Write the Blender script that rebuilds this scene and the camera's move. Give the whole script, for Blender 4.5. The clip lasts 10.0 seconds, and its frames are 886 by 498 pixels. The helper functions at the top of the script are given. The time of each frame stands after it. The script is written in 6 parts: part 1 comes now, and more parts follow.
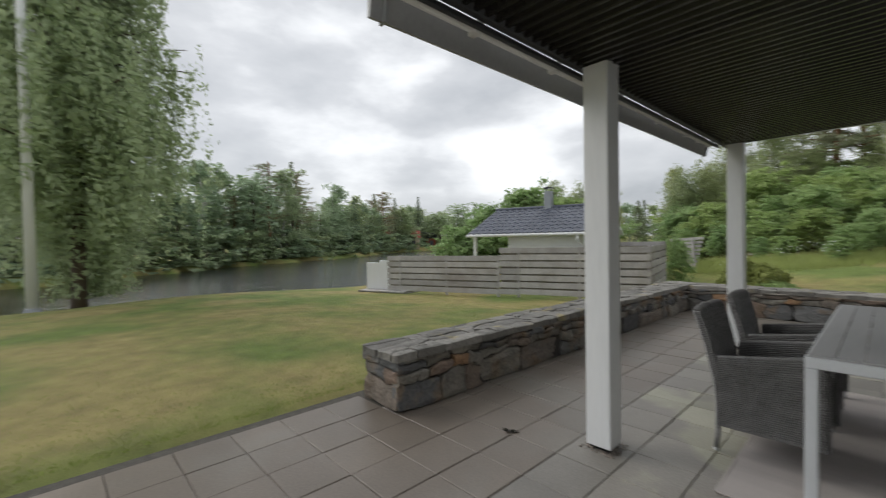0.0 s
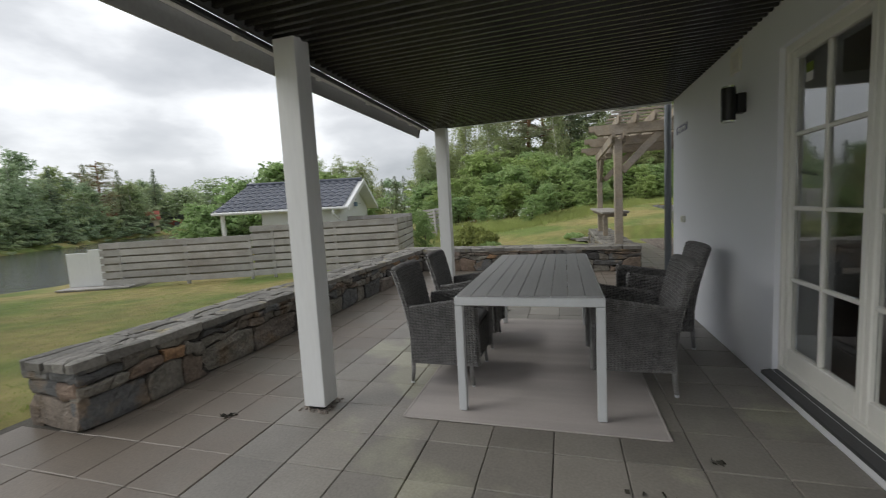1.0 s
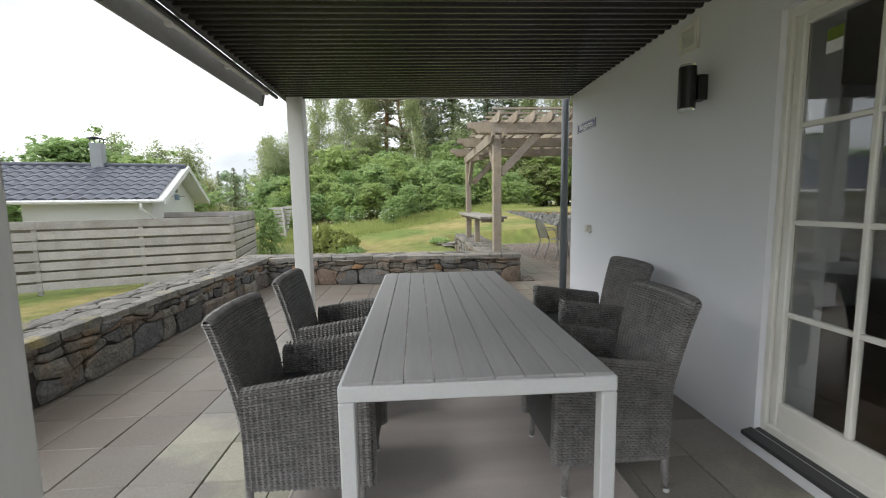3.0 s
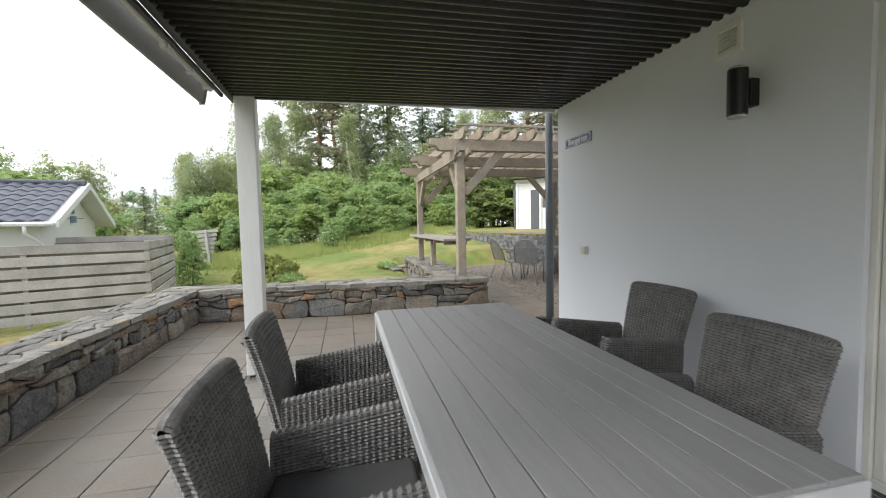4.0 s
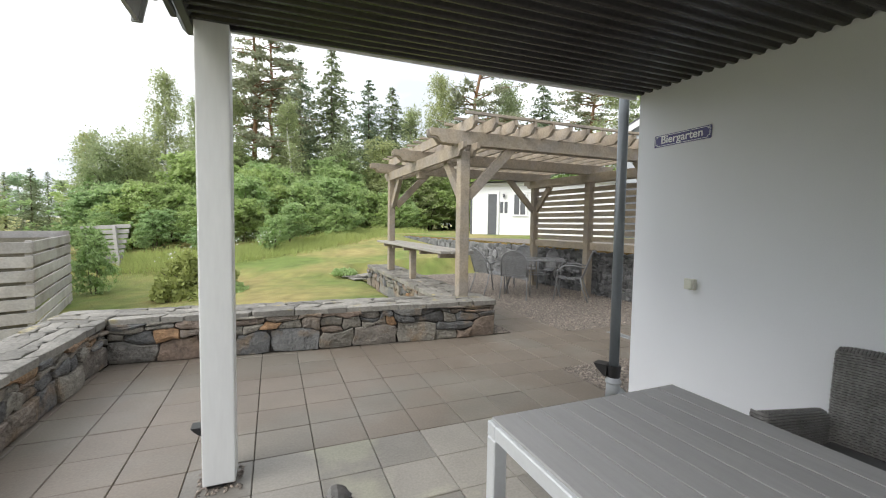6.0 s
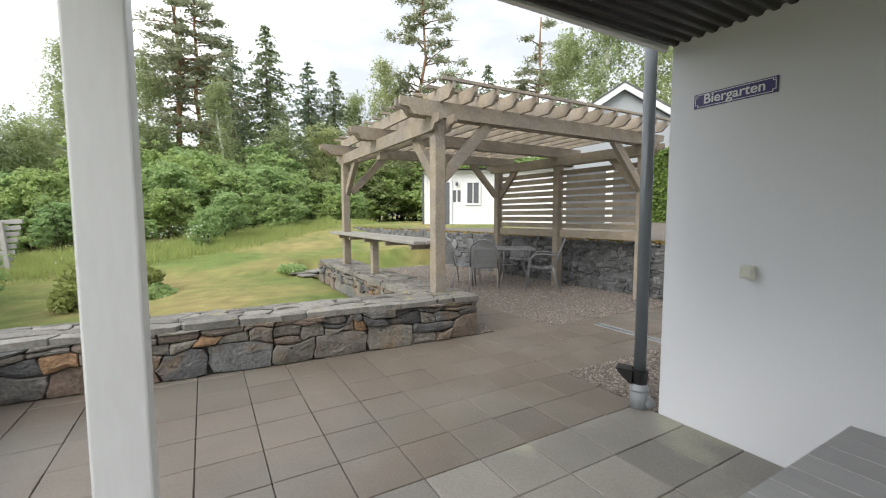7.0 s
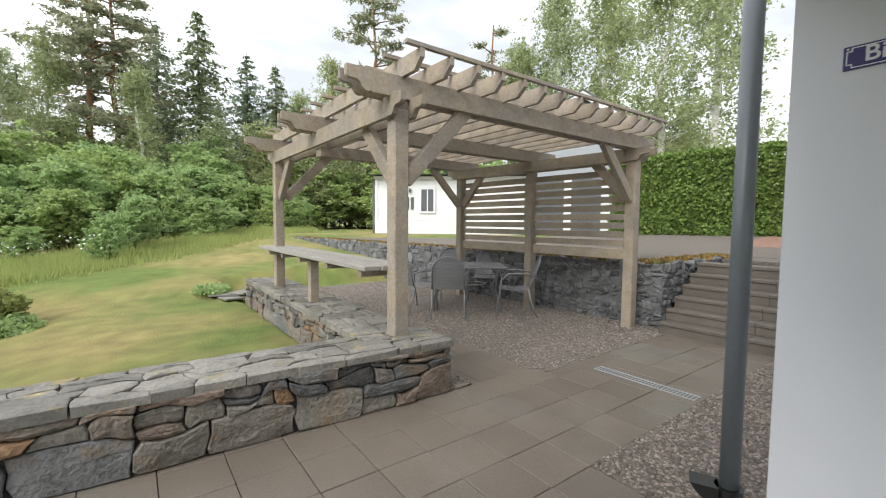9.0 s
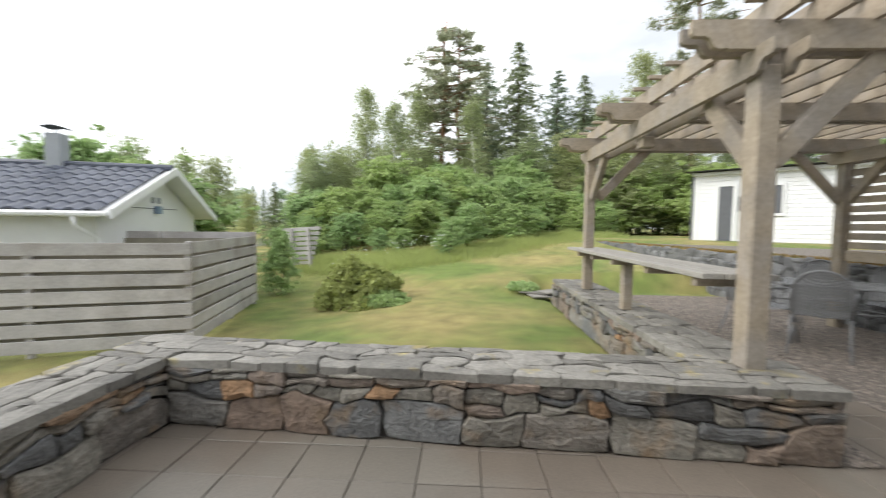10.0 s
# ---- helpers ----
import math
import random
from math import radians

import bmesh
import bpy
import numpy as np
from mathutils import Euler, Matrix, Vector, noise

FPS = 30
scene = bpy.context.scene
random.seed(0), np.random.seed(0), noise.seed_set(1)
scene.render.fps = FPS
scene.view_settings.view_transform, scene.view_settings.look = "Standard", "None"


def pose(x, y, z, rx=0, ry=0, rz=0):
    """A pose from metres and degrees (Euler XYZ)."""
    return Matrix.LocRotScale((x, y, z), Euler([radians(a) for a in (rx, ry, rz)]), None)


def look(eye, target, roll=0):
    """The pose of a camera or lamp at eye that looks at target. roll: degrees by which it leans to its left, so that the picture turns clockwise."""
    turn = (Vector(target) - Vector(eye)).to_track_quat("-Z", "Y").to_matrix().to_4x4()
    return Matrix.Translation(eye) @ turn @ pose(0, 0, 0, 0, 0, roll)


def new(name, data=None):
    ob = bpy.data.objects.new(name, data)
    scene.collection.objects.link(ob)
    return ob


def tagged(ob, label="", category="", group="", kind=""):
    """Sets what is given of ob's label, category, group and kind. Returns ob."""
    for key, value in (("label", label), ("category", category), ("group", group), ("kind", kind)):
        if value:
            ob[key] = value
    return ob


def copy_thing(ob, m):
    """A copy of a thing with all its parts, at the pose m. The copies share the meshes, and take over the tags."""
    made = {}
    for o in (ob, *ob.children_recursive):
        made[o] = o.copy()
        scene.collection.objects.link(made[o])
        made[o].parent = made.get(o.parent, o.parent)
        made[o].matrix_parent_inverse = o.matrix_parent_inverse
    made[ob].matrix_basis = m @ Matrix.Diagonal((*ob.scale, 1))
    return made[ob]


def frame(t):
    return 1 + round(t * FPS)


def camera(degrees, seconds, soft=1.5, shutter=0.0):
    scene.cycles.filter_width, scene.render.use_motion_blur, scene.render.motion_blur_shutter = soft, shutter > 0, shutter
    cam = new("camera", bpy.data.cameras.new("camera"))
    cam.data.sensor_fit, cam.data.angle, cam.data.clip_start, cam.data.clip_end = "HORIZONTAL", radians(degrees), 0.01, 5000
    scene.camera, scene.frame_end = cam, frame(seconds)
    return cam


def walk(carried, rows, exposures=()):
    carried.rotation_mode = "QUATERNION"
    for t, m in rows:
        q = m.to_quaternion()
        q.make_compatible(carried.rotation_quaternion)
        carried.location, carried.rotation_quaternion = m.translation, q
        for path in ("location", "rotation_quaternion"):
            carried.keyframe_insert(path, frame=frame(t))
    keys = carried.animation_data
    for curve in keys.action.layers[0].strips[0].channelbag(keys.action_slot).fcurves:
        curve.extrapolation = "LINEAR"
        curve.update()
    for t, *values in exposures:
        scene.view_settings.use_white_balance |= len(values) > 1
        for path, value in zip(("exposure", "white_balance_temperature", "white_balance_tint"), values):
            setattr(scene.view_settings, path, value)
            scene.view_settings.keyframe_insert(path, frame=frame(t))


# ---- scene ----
cam = camera(93.4, 10.0, soft=1.05, shutter=0.22)
PATH = [
    (0, (-1.668, -5.839, 1.309), (-3.126, -4.471, 1.267), -1.0),
    (0.5, (-1.45, -5.76, 1.298), (-2.378, -3.994, 1.147), -1.4),
    (1, (-1.276, -5.704, 1.284), (-1.836, -3.795, 1.086), -3.1),
    (1.5, (-1.277, -5.501, 1.273), (-1.501, -3.53, 1.016), -0.9),
    (2, (-1.379, -5.178, 1.294), (-1.445, -3.192, 1.063), -0.2),
    (3.5, (-1.875, -4.184, 1.273), (-1.597, -2.214, 1.072), -1.3),
    (4, (-2.094, -3.886, 1.275), (-1.641, -1.942, 1.156), -1.2),
    (4.5, (-2.284, -3.562, 1.302), (-1.78, -1.629, 1.21), -0.3),
    (5, (-2.416, -3.18, 1.369), (-1.915, -1.247, 1.254), -0.7),
    (5.5, (-2.553, -2.844, 1.411), (-1.942, -0.943, 1.296), 0.0),
    (7, (-2.615, -1.698, 1.328), (-1.627, 0.034, 1.17), -0.1),
    (7.5, (-2.513, -1.3, 1.363), (-1.412, 0.362, 1.198), -1.6),
    (8, (-2.417, -0.985, 1.432), (-1.207, 0.605, 1.339), -1.7),
    (8.5, (-2.277, -0.765, 1.447), (-1.083, 0.839, 1.377), -1.1),
    (9, (-2.101, -0.587, 1.405), (-0.91, 1.015, 1.281), 0.5),
    (9.5, (-2.069, -0.373, 1.319), (-1.281, 1.463, 1.223), 1.4),
    (10, (-2.146, -0.273, 1.325), (-2.246, 1.721, 1.216), 0.8),
]
walk(cam, [(t, look(eye, target, roll)) for t, eye, target, roll in PATH],
     exposures=[(0, 0.1), (0.6, 0.08), (1.0, 0.15), (1.5, 0.35), (2.0, 0.63), (2.7, 0.84), (3.5, 1.03), (4.5, 1.15), (5.5, 1.14), (7.0, 1.02), (8.5, 0.99), (10, 1.03)])

# ---------------------------------------------------------------- light
SUN_ELEV, SUN_ROT = radians(36), radians(255)
world = bpy.data.worlds.new("overcast_sky")
scene.world = world
world.use_nodes = True
wn, wl = world.node_tree.nodes, world.node_tree.links
wn.clear()
w_out = wn.new("ShaderNodeOutputWorld")
w_bg = wn.new("ShaderNodeBackground")
w_sky = wn.new("ShaderNodeTexSky")
w_sky.sky_type, w_sky.sun_disc = "NISHITA", False
w_sky.sun_elevation, w_sky.sun_rotation = SUN_ELEV, SUN_ROT
w_dim = wn.new("ShaderNodeVectorMath"); w_dim.operation = "SCALE"; w_dim.inputs["Scale"].default_value = 0.1
w_geo = wn.new("ShaderNodeTexCoord")
w_map = wn.new("ShaderNodeMapping"); w_map.inputs["Scale"].default_value = (1.0, 1.0, 2.4)
w_map.inputs["Location"].default_value = (0.35, 0.1, 0.0)
w_noise = wn.new("ShaderNodeTexNoise")
w_noise.inputs["Scale"].default_value, w_noise.inputs["Detail"].default_value = 2.1, 7.0
w_noise.inputs["Roughness"].default_value = 0.5
w_ramp = wn.new("ShaderNodeValToRGB")
w_ramp.color_ramp.elements[0].position, w_ramp.color_ramp.elements[0].color = 0.36, (0.46, 0.485, 0.52, 1)
w_ramp.color_ramp.elements[1].position, w_ramp.color_ramp.elements[1].color = 0.66, (1.15, 1.17, 1.19, 1)
w_mid = w_ramp.color_ramp.elements.new(0.52); w_mid.color = (0.70, 0.72, 0.75, 1)
w_mix = wn.new("ShaderNodeMix"); w_mix.data_type = "RGBA"; w_mix.inputs["Factor"].default_value = 0.93
wl.new(w_geo.outputs["Generated"], w_map.inputs["Vector"])
wl.new(w_map.outputs["Vector"], w_noise.inputs["Vector"])
wl.new(w_noise.outputs["Fac"], w_ramp.inputs["Fac"])
wl.new(w_sky.outputs["Color"], w_dim.inputs[0])
wl.new(w_dim.outputs["Vector"], w_mix.inputs["A"])
wl.new(w_ramp.outputs["Color"], w_mix.inputs["B"])
wl.new(w_mix.outputs["Result"], w_bg.inputs["Color"])
w_bg.inputs["Strength"].default_value = 1.0
wl.new(w_bg.outputs["Background"], w_out.inputs["Surface"])

sun_data = bpy.data.lights.new("sun", "SUN")
sun_data.energy, sun_data.angle, sun_data.color = 1.7, radians(40), (1.0, 0.97, 0.92)
sun = new("sun", sun_data)
sun.matrix_world = pose(0, 0, 30, 54, 0, -75)

# ---------------------------------------------------------------- materials
def mat(name, base, rough=0.7, metal=0.0, spread=0.25, scale=6.0, fine=60.0, bump=0.15, obj=0.0, island=0.0,
        tint=None, tint_at=(0.5, 0.7), tint_scale=1.5, stretch=(1, 1, 1), bump_dist=0.01, spec=0.5):
    """A surface with two scales of variation, an optional second colour in patches, and fine relief."""
    m = bpy.data.materials.new(name)
    m.use_nodes = True
    n, l = m.node_tree.nodes, m.node_tree.links
    p = n["Principled BSDF"]
    co = n.new("ShaderNodeTexCoord")
    mp = n.new("ShaderNodeMapping"); mp.inputs["Scale"].default_value = stretch
    geo = n.new("ShaderNodeNewGeometry")
    l.new(geo.outputs["Position"], mp.inputs["Vector"])
    big = n.new("ShaderNodeTexNoise"); big.inputs["Scale"].default_value = scale; big.inputs["Detail"].default_value = 5
    sm = n.new("ShaderNodeTexNoise"); sm.inputs["Scale"].default_value = fine; sm.inputs["Detail"].default_value = 4
    for t in (big, sm):
        l.new(mp.outputs["Vector"], t.inputs["Vector"])
    add = n.new("ShaderNodeMath"); add.operation = "ADD"
    l.new(big.outputs["Fac"], add.inputs[0]); l.new(sm.outputs["Fac"], add.inputs[1])
    last = add.outputs[0]
    lo, hi = 1.0, 1.0
    rng = n.new("ShaderNodeMapRange")
    rng.inputs["From Min"].default_value, rng.inputs["From Max"].default_value = 0.6, 1.4
    rng.inputs["To Min"].default_value, rng.inputs["To Max"].default_value = 1 - spread, 1 + spread
    l.new(last, rng.inputs["Value"])
    val = rng.outputs[0]
    for amount, sock in ((obj, "obj"), (island, "isl")):
        if amount:
            if sock == "obj":
                src = n.new("ShaderNodeObjectInfo").outputs["Random"]
            else:
                src = geo.outputs["Random Per Island"]
            r2 = n.new("ShaderNodeMapRange")
            r2.inputs["To Min"].default_value, r2.inputs["To Max"].default_value = 1 - amount, 1 + amount
            l.new(src, r2.inputs["Value"])
            mu = n.new("ShaderNodeMath"); mu.operation = "MULTIPLY"
            l.new(val, mu.inputs[0]); l.new(r2.outputs[0], mu.inputs[1])
            val = mu.outputs[0]
    if tint:
        tn = n.new("ShaderNodeTexNoise"); tn.inputs["Scale"].default_value = tint_scale; tn.inputs["Detail"].default_value = 6
        l.new(mp.outputs["Vector"], tn.inputs["Vector"])
        tr = n.new("ShaderNodeMapRange")
        tr.inputs["From Min"].default_value, tr.inputs["From Max"].default_value = tint_at
        l.new(tn.outputs["Fac"], tr.inputs["Value"])
        mx = n.new("ShaderNodeMix"); mx.data_type = "RGBA"
        mx.inputs["A"].default_value, mx.inputs["B"].default_value = (*base, 1), (*tint, 1)
        l.new(tr.outputs[0], mx.inputs["Factor"])
        colour = mx.outputs["Result"]
    else:
        rgb = n.new("ShaderNodeRGB"); rgb.outputs[0].default_value = (*base, 1)
        colour = rgb.outputs[0]
    sc = n.new("ShaderNodeVectorMath"); sc.operation = "SCALE"
    l.new(colour, sc.inputs[0]); l.new(val, sc.inputs["Scale"])
    l.new(sc.outputs["Vector"], p.inputs["Base Color"])
    p.inputs["Roughness"].default_value, p.inputs["Metallic"].default_value = rough, metal
    p.inputs["Specular IOR Level"].default_value = spec
    if bump:
        b = n.new("ShaderNodeBump"); b.inputs["Strength"].default_value = bump; b.inputs["Distance"].default_value = bump_dist
        l.new(add.outputs[0], b.inputs["Height"]); l.new(b.outputs["Normal"], p.inputs["Normal"])
    return m


def palette(m, stops, by="obj"):
    """Gives the material its base colours from a ramp over each piece's own random number."""
    n, l = m.node_tree.nodes, m.node_tree.links
    src = n.new("ShaderNodeObjectInfo").outputs["Random"] if by == "obj" else n.new("ShaderNodeNewGeometry").outputs["Random Per Island"]
    r = n.new("ShaderNodeValToRGB")
    r.color_ramp.interpolation = "LINEAR"
    e = r.color_ramp.elements
    while len(e) < len(stops):
        e.new(0.5)
    for k, (at, c) in enumerate(stops):
        e[k].position, e[k].color = at, (*c, 1)
    l.new(src, r.inputs["Fac"])
    for node in n:
        if node.type == "VECT_MATH":
            if node.inputs[0].is_linked and node.inputs[0].links[0].from_node.type == "MIX":
                l.new(r.outputs["Color"], node.inputs[0].links[0].from_node.inputs["A"])
            else:
                l.new(r.outputs["Color"], node.inputs[0])
    return m


def leaf_mat(name, base, vary=0.35, through_part=0.35):
    m = bpy.data.materials.new(name)
    m.use_nodes = True
    n, l = m.node_tree.nodes, m.node_tree.links
    p, out = n["Principled BSDF"], n["Material Output"]
    geo = n.new("ShaderNodeNewGeometry")
    oi = n.new("ShaderNodeObjectInfo")
    big = n.new("ShaderNodeTexNoise"); big.inputs["Scale"].default_value = 0.7
    l.new(geo.outputs["Position"], big.inputs["Vector"])
    add = n.new("ShaderNodeMath"); add.operation = "ADD"
    l.new(geo.outputs["Random Per Island"], add.inputs[0]); l.new(big.outputs["Fac"], add.inputs[1])
    r = n.new("ShaderNodeMapRange"); r.inputs["From Max"].default_value = 1.7
    r.inputs["To Min"].default_value, r.inputs["To Max"].default_value = 1 - vary, 1 + vary
    l.new(add.outputs[0], r.inputs["Value"])
    mx = n.new("ShaderNodeMix"); mx.data_type = "RGBA"
    mx.inputs["A"].default_value = (*base, 1)
    mx.inputs["B"].default_value = (base[0] * 1.15, base[1] * 1.04, base[2] * 0.85, 1)
    l.new(oi.outputs["Random"], mx.inputs["Factor"])
    sc = n.new("ShaderNodeVectorMath"); sc.operation = "SCALE"
    l.new(mx.outputs["Result"], sc.inputs[0]); l.new(r.outputs[0], sc.inputs["Scale"])
    l.new(sc.outputs["Vector"], p.inputs["Base Color"])
    p.inputs["Roughness"].default_value = 0.6
    p.inputs["Specular IOR Level"].default_value = 0.25
    tr = n.new("ShaderNodeBsdfTranslucent")
    l.new(sc.outputs["Vector"], tr.inputs["Color"])
    ms = n.new("ShaderNodeMixShader"); ms.inputs[0].default_value = through_part
    l.new(p.outputs[0], ms.inputs[1]); l.new(tr.outputs[0], ms.inputs[2])
    l.new(ms.outputs[0], out.inputs["Surface"])
    return m


M_RENDER = mat("white_render", (0.785, 0.80, 0.84), 0.85, spread=0.035, scale=1.2, fine=180, bump=0.12, bump_dist=0.004)
M_WHITE = mat("white_paint", (0.76, 0.77, 0.77), 0.45, spread=0.05, scale=4, fine=50, bump=0.06, stretch=(1, 1, 0.15))
M_FRAME = mat("cream_white_frame", (0.78, 0.77, 0.72), 0.4, spread=0.03, scale=4, fine=40, bump=0.03)
M_STONE = mat("dry_stone", (0.2, 0.2, 0.21), 0.8, spread=0.5, scale=7, fine=38, bump=0.9, bump_dist=0.02, tint=(0.21, 0.15, 0.095), tint_at=(0.54, 0.72), tint_scale=4)
palette(M_STONE, [(0.0, (0.07, 0.068, 0.066)), (0.2, (0.145, 0.148, 0.148)), (0.42, (0.215, 0.2, 0.17)), (0.62, (0.175, 0.162, 0.138)), (0.8, (0.2, 0.145, 0.11)), (0.945, (0.18, 0.175, 0.16)), (0.97, (0.29, 0.175, 0.095))])
M_CAP = mat("cap_stone", (0.2, 0.19, 0.17), 0.75, spread=0.42, scale=6, fine=45, bump=0.6, bump_dist=0.012, obj=0.28, tint=(0.30, 0.25, 0.11), tint_at=(0.6, 0.74), tint_scale=5)
M_JOINT = mat("dark_wall_core", (0.055, 0.05, 0.045), 0.95, spread=0.4, scale=9, fine=60, bump=0.5)
M_GABION = mat("crushed_stone", (0.148, 0.15, 0.154), 0.8, spread=0.4, scale=8, fine=40, bump=0.7, island=0.4)
M_TILE = mat("concrete_paving", (0.23, 0.214, 0.19), 0.5, spread=0.22, scale=2.6, fine=70, bump=0.25, bump_dist=0.004, obj=0.18, tint=(0.31, 0.30, 0.235), tint_at=(0.54, 0.6), tint_scale=1.1)
M_TILE_OUT = mat("wet_concrete_paving", (0.165, 0.138, 0.112), 0.42, spread=0.22, scale=2.2, fine=70, bump=0.25, bump_dist=0.004, obj=0.08, tint=(0.175, 0.157, 0.132), tint_at=(0.5, 0.6), tint_scale=0.9)
M_SAND = mat("joint_sand", (0.085, 0.078, 0.066), 0.95, spread=0.4, scale=20, fine=200, bump=0.4)
M_LAWN = mat("mown_lawn", (0.165, 0.225, 0.05), 0.9, spread=0.38, scale=3.2, fine=150, bump=0.9, bump_dist=0.025, tint=(0.35, 0.295, 0.112), tint_at=(0.385, 0.6), tint_scale=0.45)
M_GRAVEL = mat("pea_gravel", (0.2, 0.174, 0.15), 0.85, spread=0.55, scale=35, fine=110, bump=1.0, bump_dist=0.02)
M_PEBBLE = mat("pebble", (0.222, 0.188, 0.16), 0.75, spread=0.2, scale=30, fine=90, bump=0.2, island=0.55)
M_CEIL = mat("dark_corrugated_sheet", (0.031, 0.0285, 0.0285), 0.26, spread=0.3, scale=3, fine=40, bump=0.05, spec=0.35)
M_GREY = mat("grey_aluminium", (0.30, 0.31, 0.31), 0.5, spread=0.1, scale=5, fine=60, bump=0.03)
M_AWN = mat("grey_awning_profile", (0.33, 0.33, 0.325), 0.5, spread=0.12, scale=2, fine=40, bump=0.05)
M_PIPE = mat("anthracite_pipe", (0.14, 0.158, 0.175), 0.35, spread=0.08, scale=4, fine=40, bump=0.02)
M_PIPE_L = mat("grey_plastic", (0.33, 0.35, 0.37), 0.4, spread=0.06, scale=6, fine=40, bump=0.02)
M_BLACK = mat("black_metal", (0.012, 0.012, 0.013), 0.4, spread=0.1, bump=0.02)
M_ALU = mat("brushed_aluminium", (0.6, 0.62, 0.64), 0.42, 0.2, spread=0.05, scale=8, fine=80, bump=0.02)
M_SLAT = mat("grey_polywood", (0.325, 0.325, 0.33), 0.5, spread=0.10, scale=5, fine=90, bump=0.12, stretch=(14, 0.7, 5), obj=0.05, bump_dist=0.003)
M_WICKER = mat("dark_brown_grey_rattan", (0.16, 0.157, 0.155), 0.42, spread=0.45, scale=16, fine=80, bump=0.1, island=0.45)
# near-black that puts shade into the weave's grooves and inner sheets
M_WICK_SHADE = mat("rattan_inner_shade", (0.022, 0.02, 0.02), 0.8, spread=0.2, bump=0.1)
M_CUSH = mat("charcoal_cushion", (0.11, 0.112, 0.115), 0.9, spread=0.15, scale=12, fine=240, bump=0.25, bump_dist=0.003)
M_RUG = mat("flat_woven_rug", (0.43, 0.395, 0.375), 0.95, spread=0.2, scale=2.0, fine=300, bump=0.35, stretch=(0.25, 3, 1), bump_dist=0.003)
M_WOOD = mat("weathered_pine", (0.335, 0.28, 0.212), 0.75, spread=0.3, scale=7, fine=42, bump=0.45, obj=0.16, tint=(0.275, 0.242, 0.205), tint_at=(0.42, 0.62), tint_scale=3.5, bump_dist=0.005)
M_FENCE = mat("silvered_boards", (0.43, 0.412, 0.402), 0.85, spread=0.22, scale=4, fine=36, bump=0.3, obj=0.16, tint=(0.33, 0.305, 0.285), tint_at=(0.48, 0.7), tint_scale=1.5, bump_dist=0.004)
M_SHELF = mat("grey_weathered_plank", (0.29, 0.275, 0.25), 0.8, spread=0.28, scale=6, fine=42, bump=0.4, obj=0.12, stretch=(6, 0.6, 6), bump_dist=0.004)
# greenish weathered wood, darkened further to paint in the shade of the gaps
M_FENCE_IN = mat("greenish_weathered_shaded_boards", (0.235, 0.215, 0.17), 0.9, spread=0.25, scale=4, fine=36, bump=0.3, obj=0.1)
M_ROOF = mat("blue_grey_roof_tile", (0.085, 0.095, 0.125), 0.4, spread=0.25, scale=5, fine=40, bump=0.1, island=0.12)
M_CLAP = mat("white_clapboard", (0.74, 0.75, 0.75), 0.6, spread=0.05, scale=2, fine=40, bump=0.05)
M_DARKWALL = mat("dark_grey_cladding", (0.10, 0.105, 0.115), 0.7, spread=0.15, bump=0.1)
M_BARK = mat("dark_bark", (0.11, 0.085, 0.065), 0.9, spread=0.4, scale=6, fine=30, bump=0.8, stretch=(1, 1, 0.3), bump_dist=0.03)
M_PINEBARK = mat("reddish_pine_bark", (0.25, 0.14, 0.08), 0.9, spread=0.35, scale=5, fine=30, bump=0.7, stretch=(1, 1, 0.4), bump_dist=0.03)
M_BIRCH = mat("white_birch_bark", (0.62, 0.61, 0.57), 0.8, spread=0.2, scale=4, fine=30, bump=0.3, tint=(0.05, 0.045, 0.04), tint_at=(0.58, 0.64), tint_scale=5, stretch=(1, 1, 2.5))
M_LEAF = leaf_mat("birch_leaf", (0.345, 0.41, 0.232), 0.3, 0.5)
# weeping birch's leaf; on the far shore it brightens trees by colour
M_LEAF_W = leaf_mat("grey_green_and_far_lit_leaf", (0.36, 0.46, 0.31), 0.3, 0.5)
M_LEAF_B = leaf_mat("shrub_leaf", (0.335, 0.46, 0.22), 0.3, 0.5)
M_LEAF_D = leaf_mat("rhododendron_leaf", (0.27, 0.325, 0.13), 0.45)
M_SPRUCE = leaf_mat("spruce_needle", (0.22, 0.28, 0.19), 0.3, 0.45)
M_PINE = leaf_mat("pine_needle", (0.3, 0.34, 0.25), 0.25, 0.45)
M_HEDGE = leaf_mat("hedge_leaf", (0.17, 0.25, 0.065), 0.4, 0.35)
M_GRASS = leaf_mat("grass_blade", (0.21, 0.29, 0.075), 0.25)
M_WEED = leaf_mat("tall_weed_blade", (0.36, 0.44, 0.19), 0.25, 0.5)
M_MOSS = mat("dry_moss", (0.30, 0.19, 0.06), 0.95, spread=0.5, scale=12, fine=90, bump=0.8, bump_dist=0.02, tint=(0.16, 0.16, 0.05), tint_at=(0.5, 0.6), tint_scale=4)
M_STEP = mat("concrete_step", (0.14, 0.122, 0.103), 0.6, spread=0.2, scale=4, fine=60, bump=0.2, obj=0.06)
M_STEEL = mat("grey_steel_tube", (0.23, 0.233, 0.24), 0.45, 0.2, spread=0.08, bump=0.02)
M_MESH = mat("grey_steel_mesh", (0.23, 0.233, 0.24), 0.5, 0.1, spread=0.1, bump=0.02)
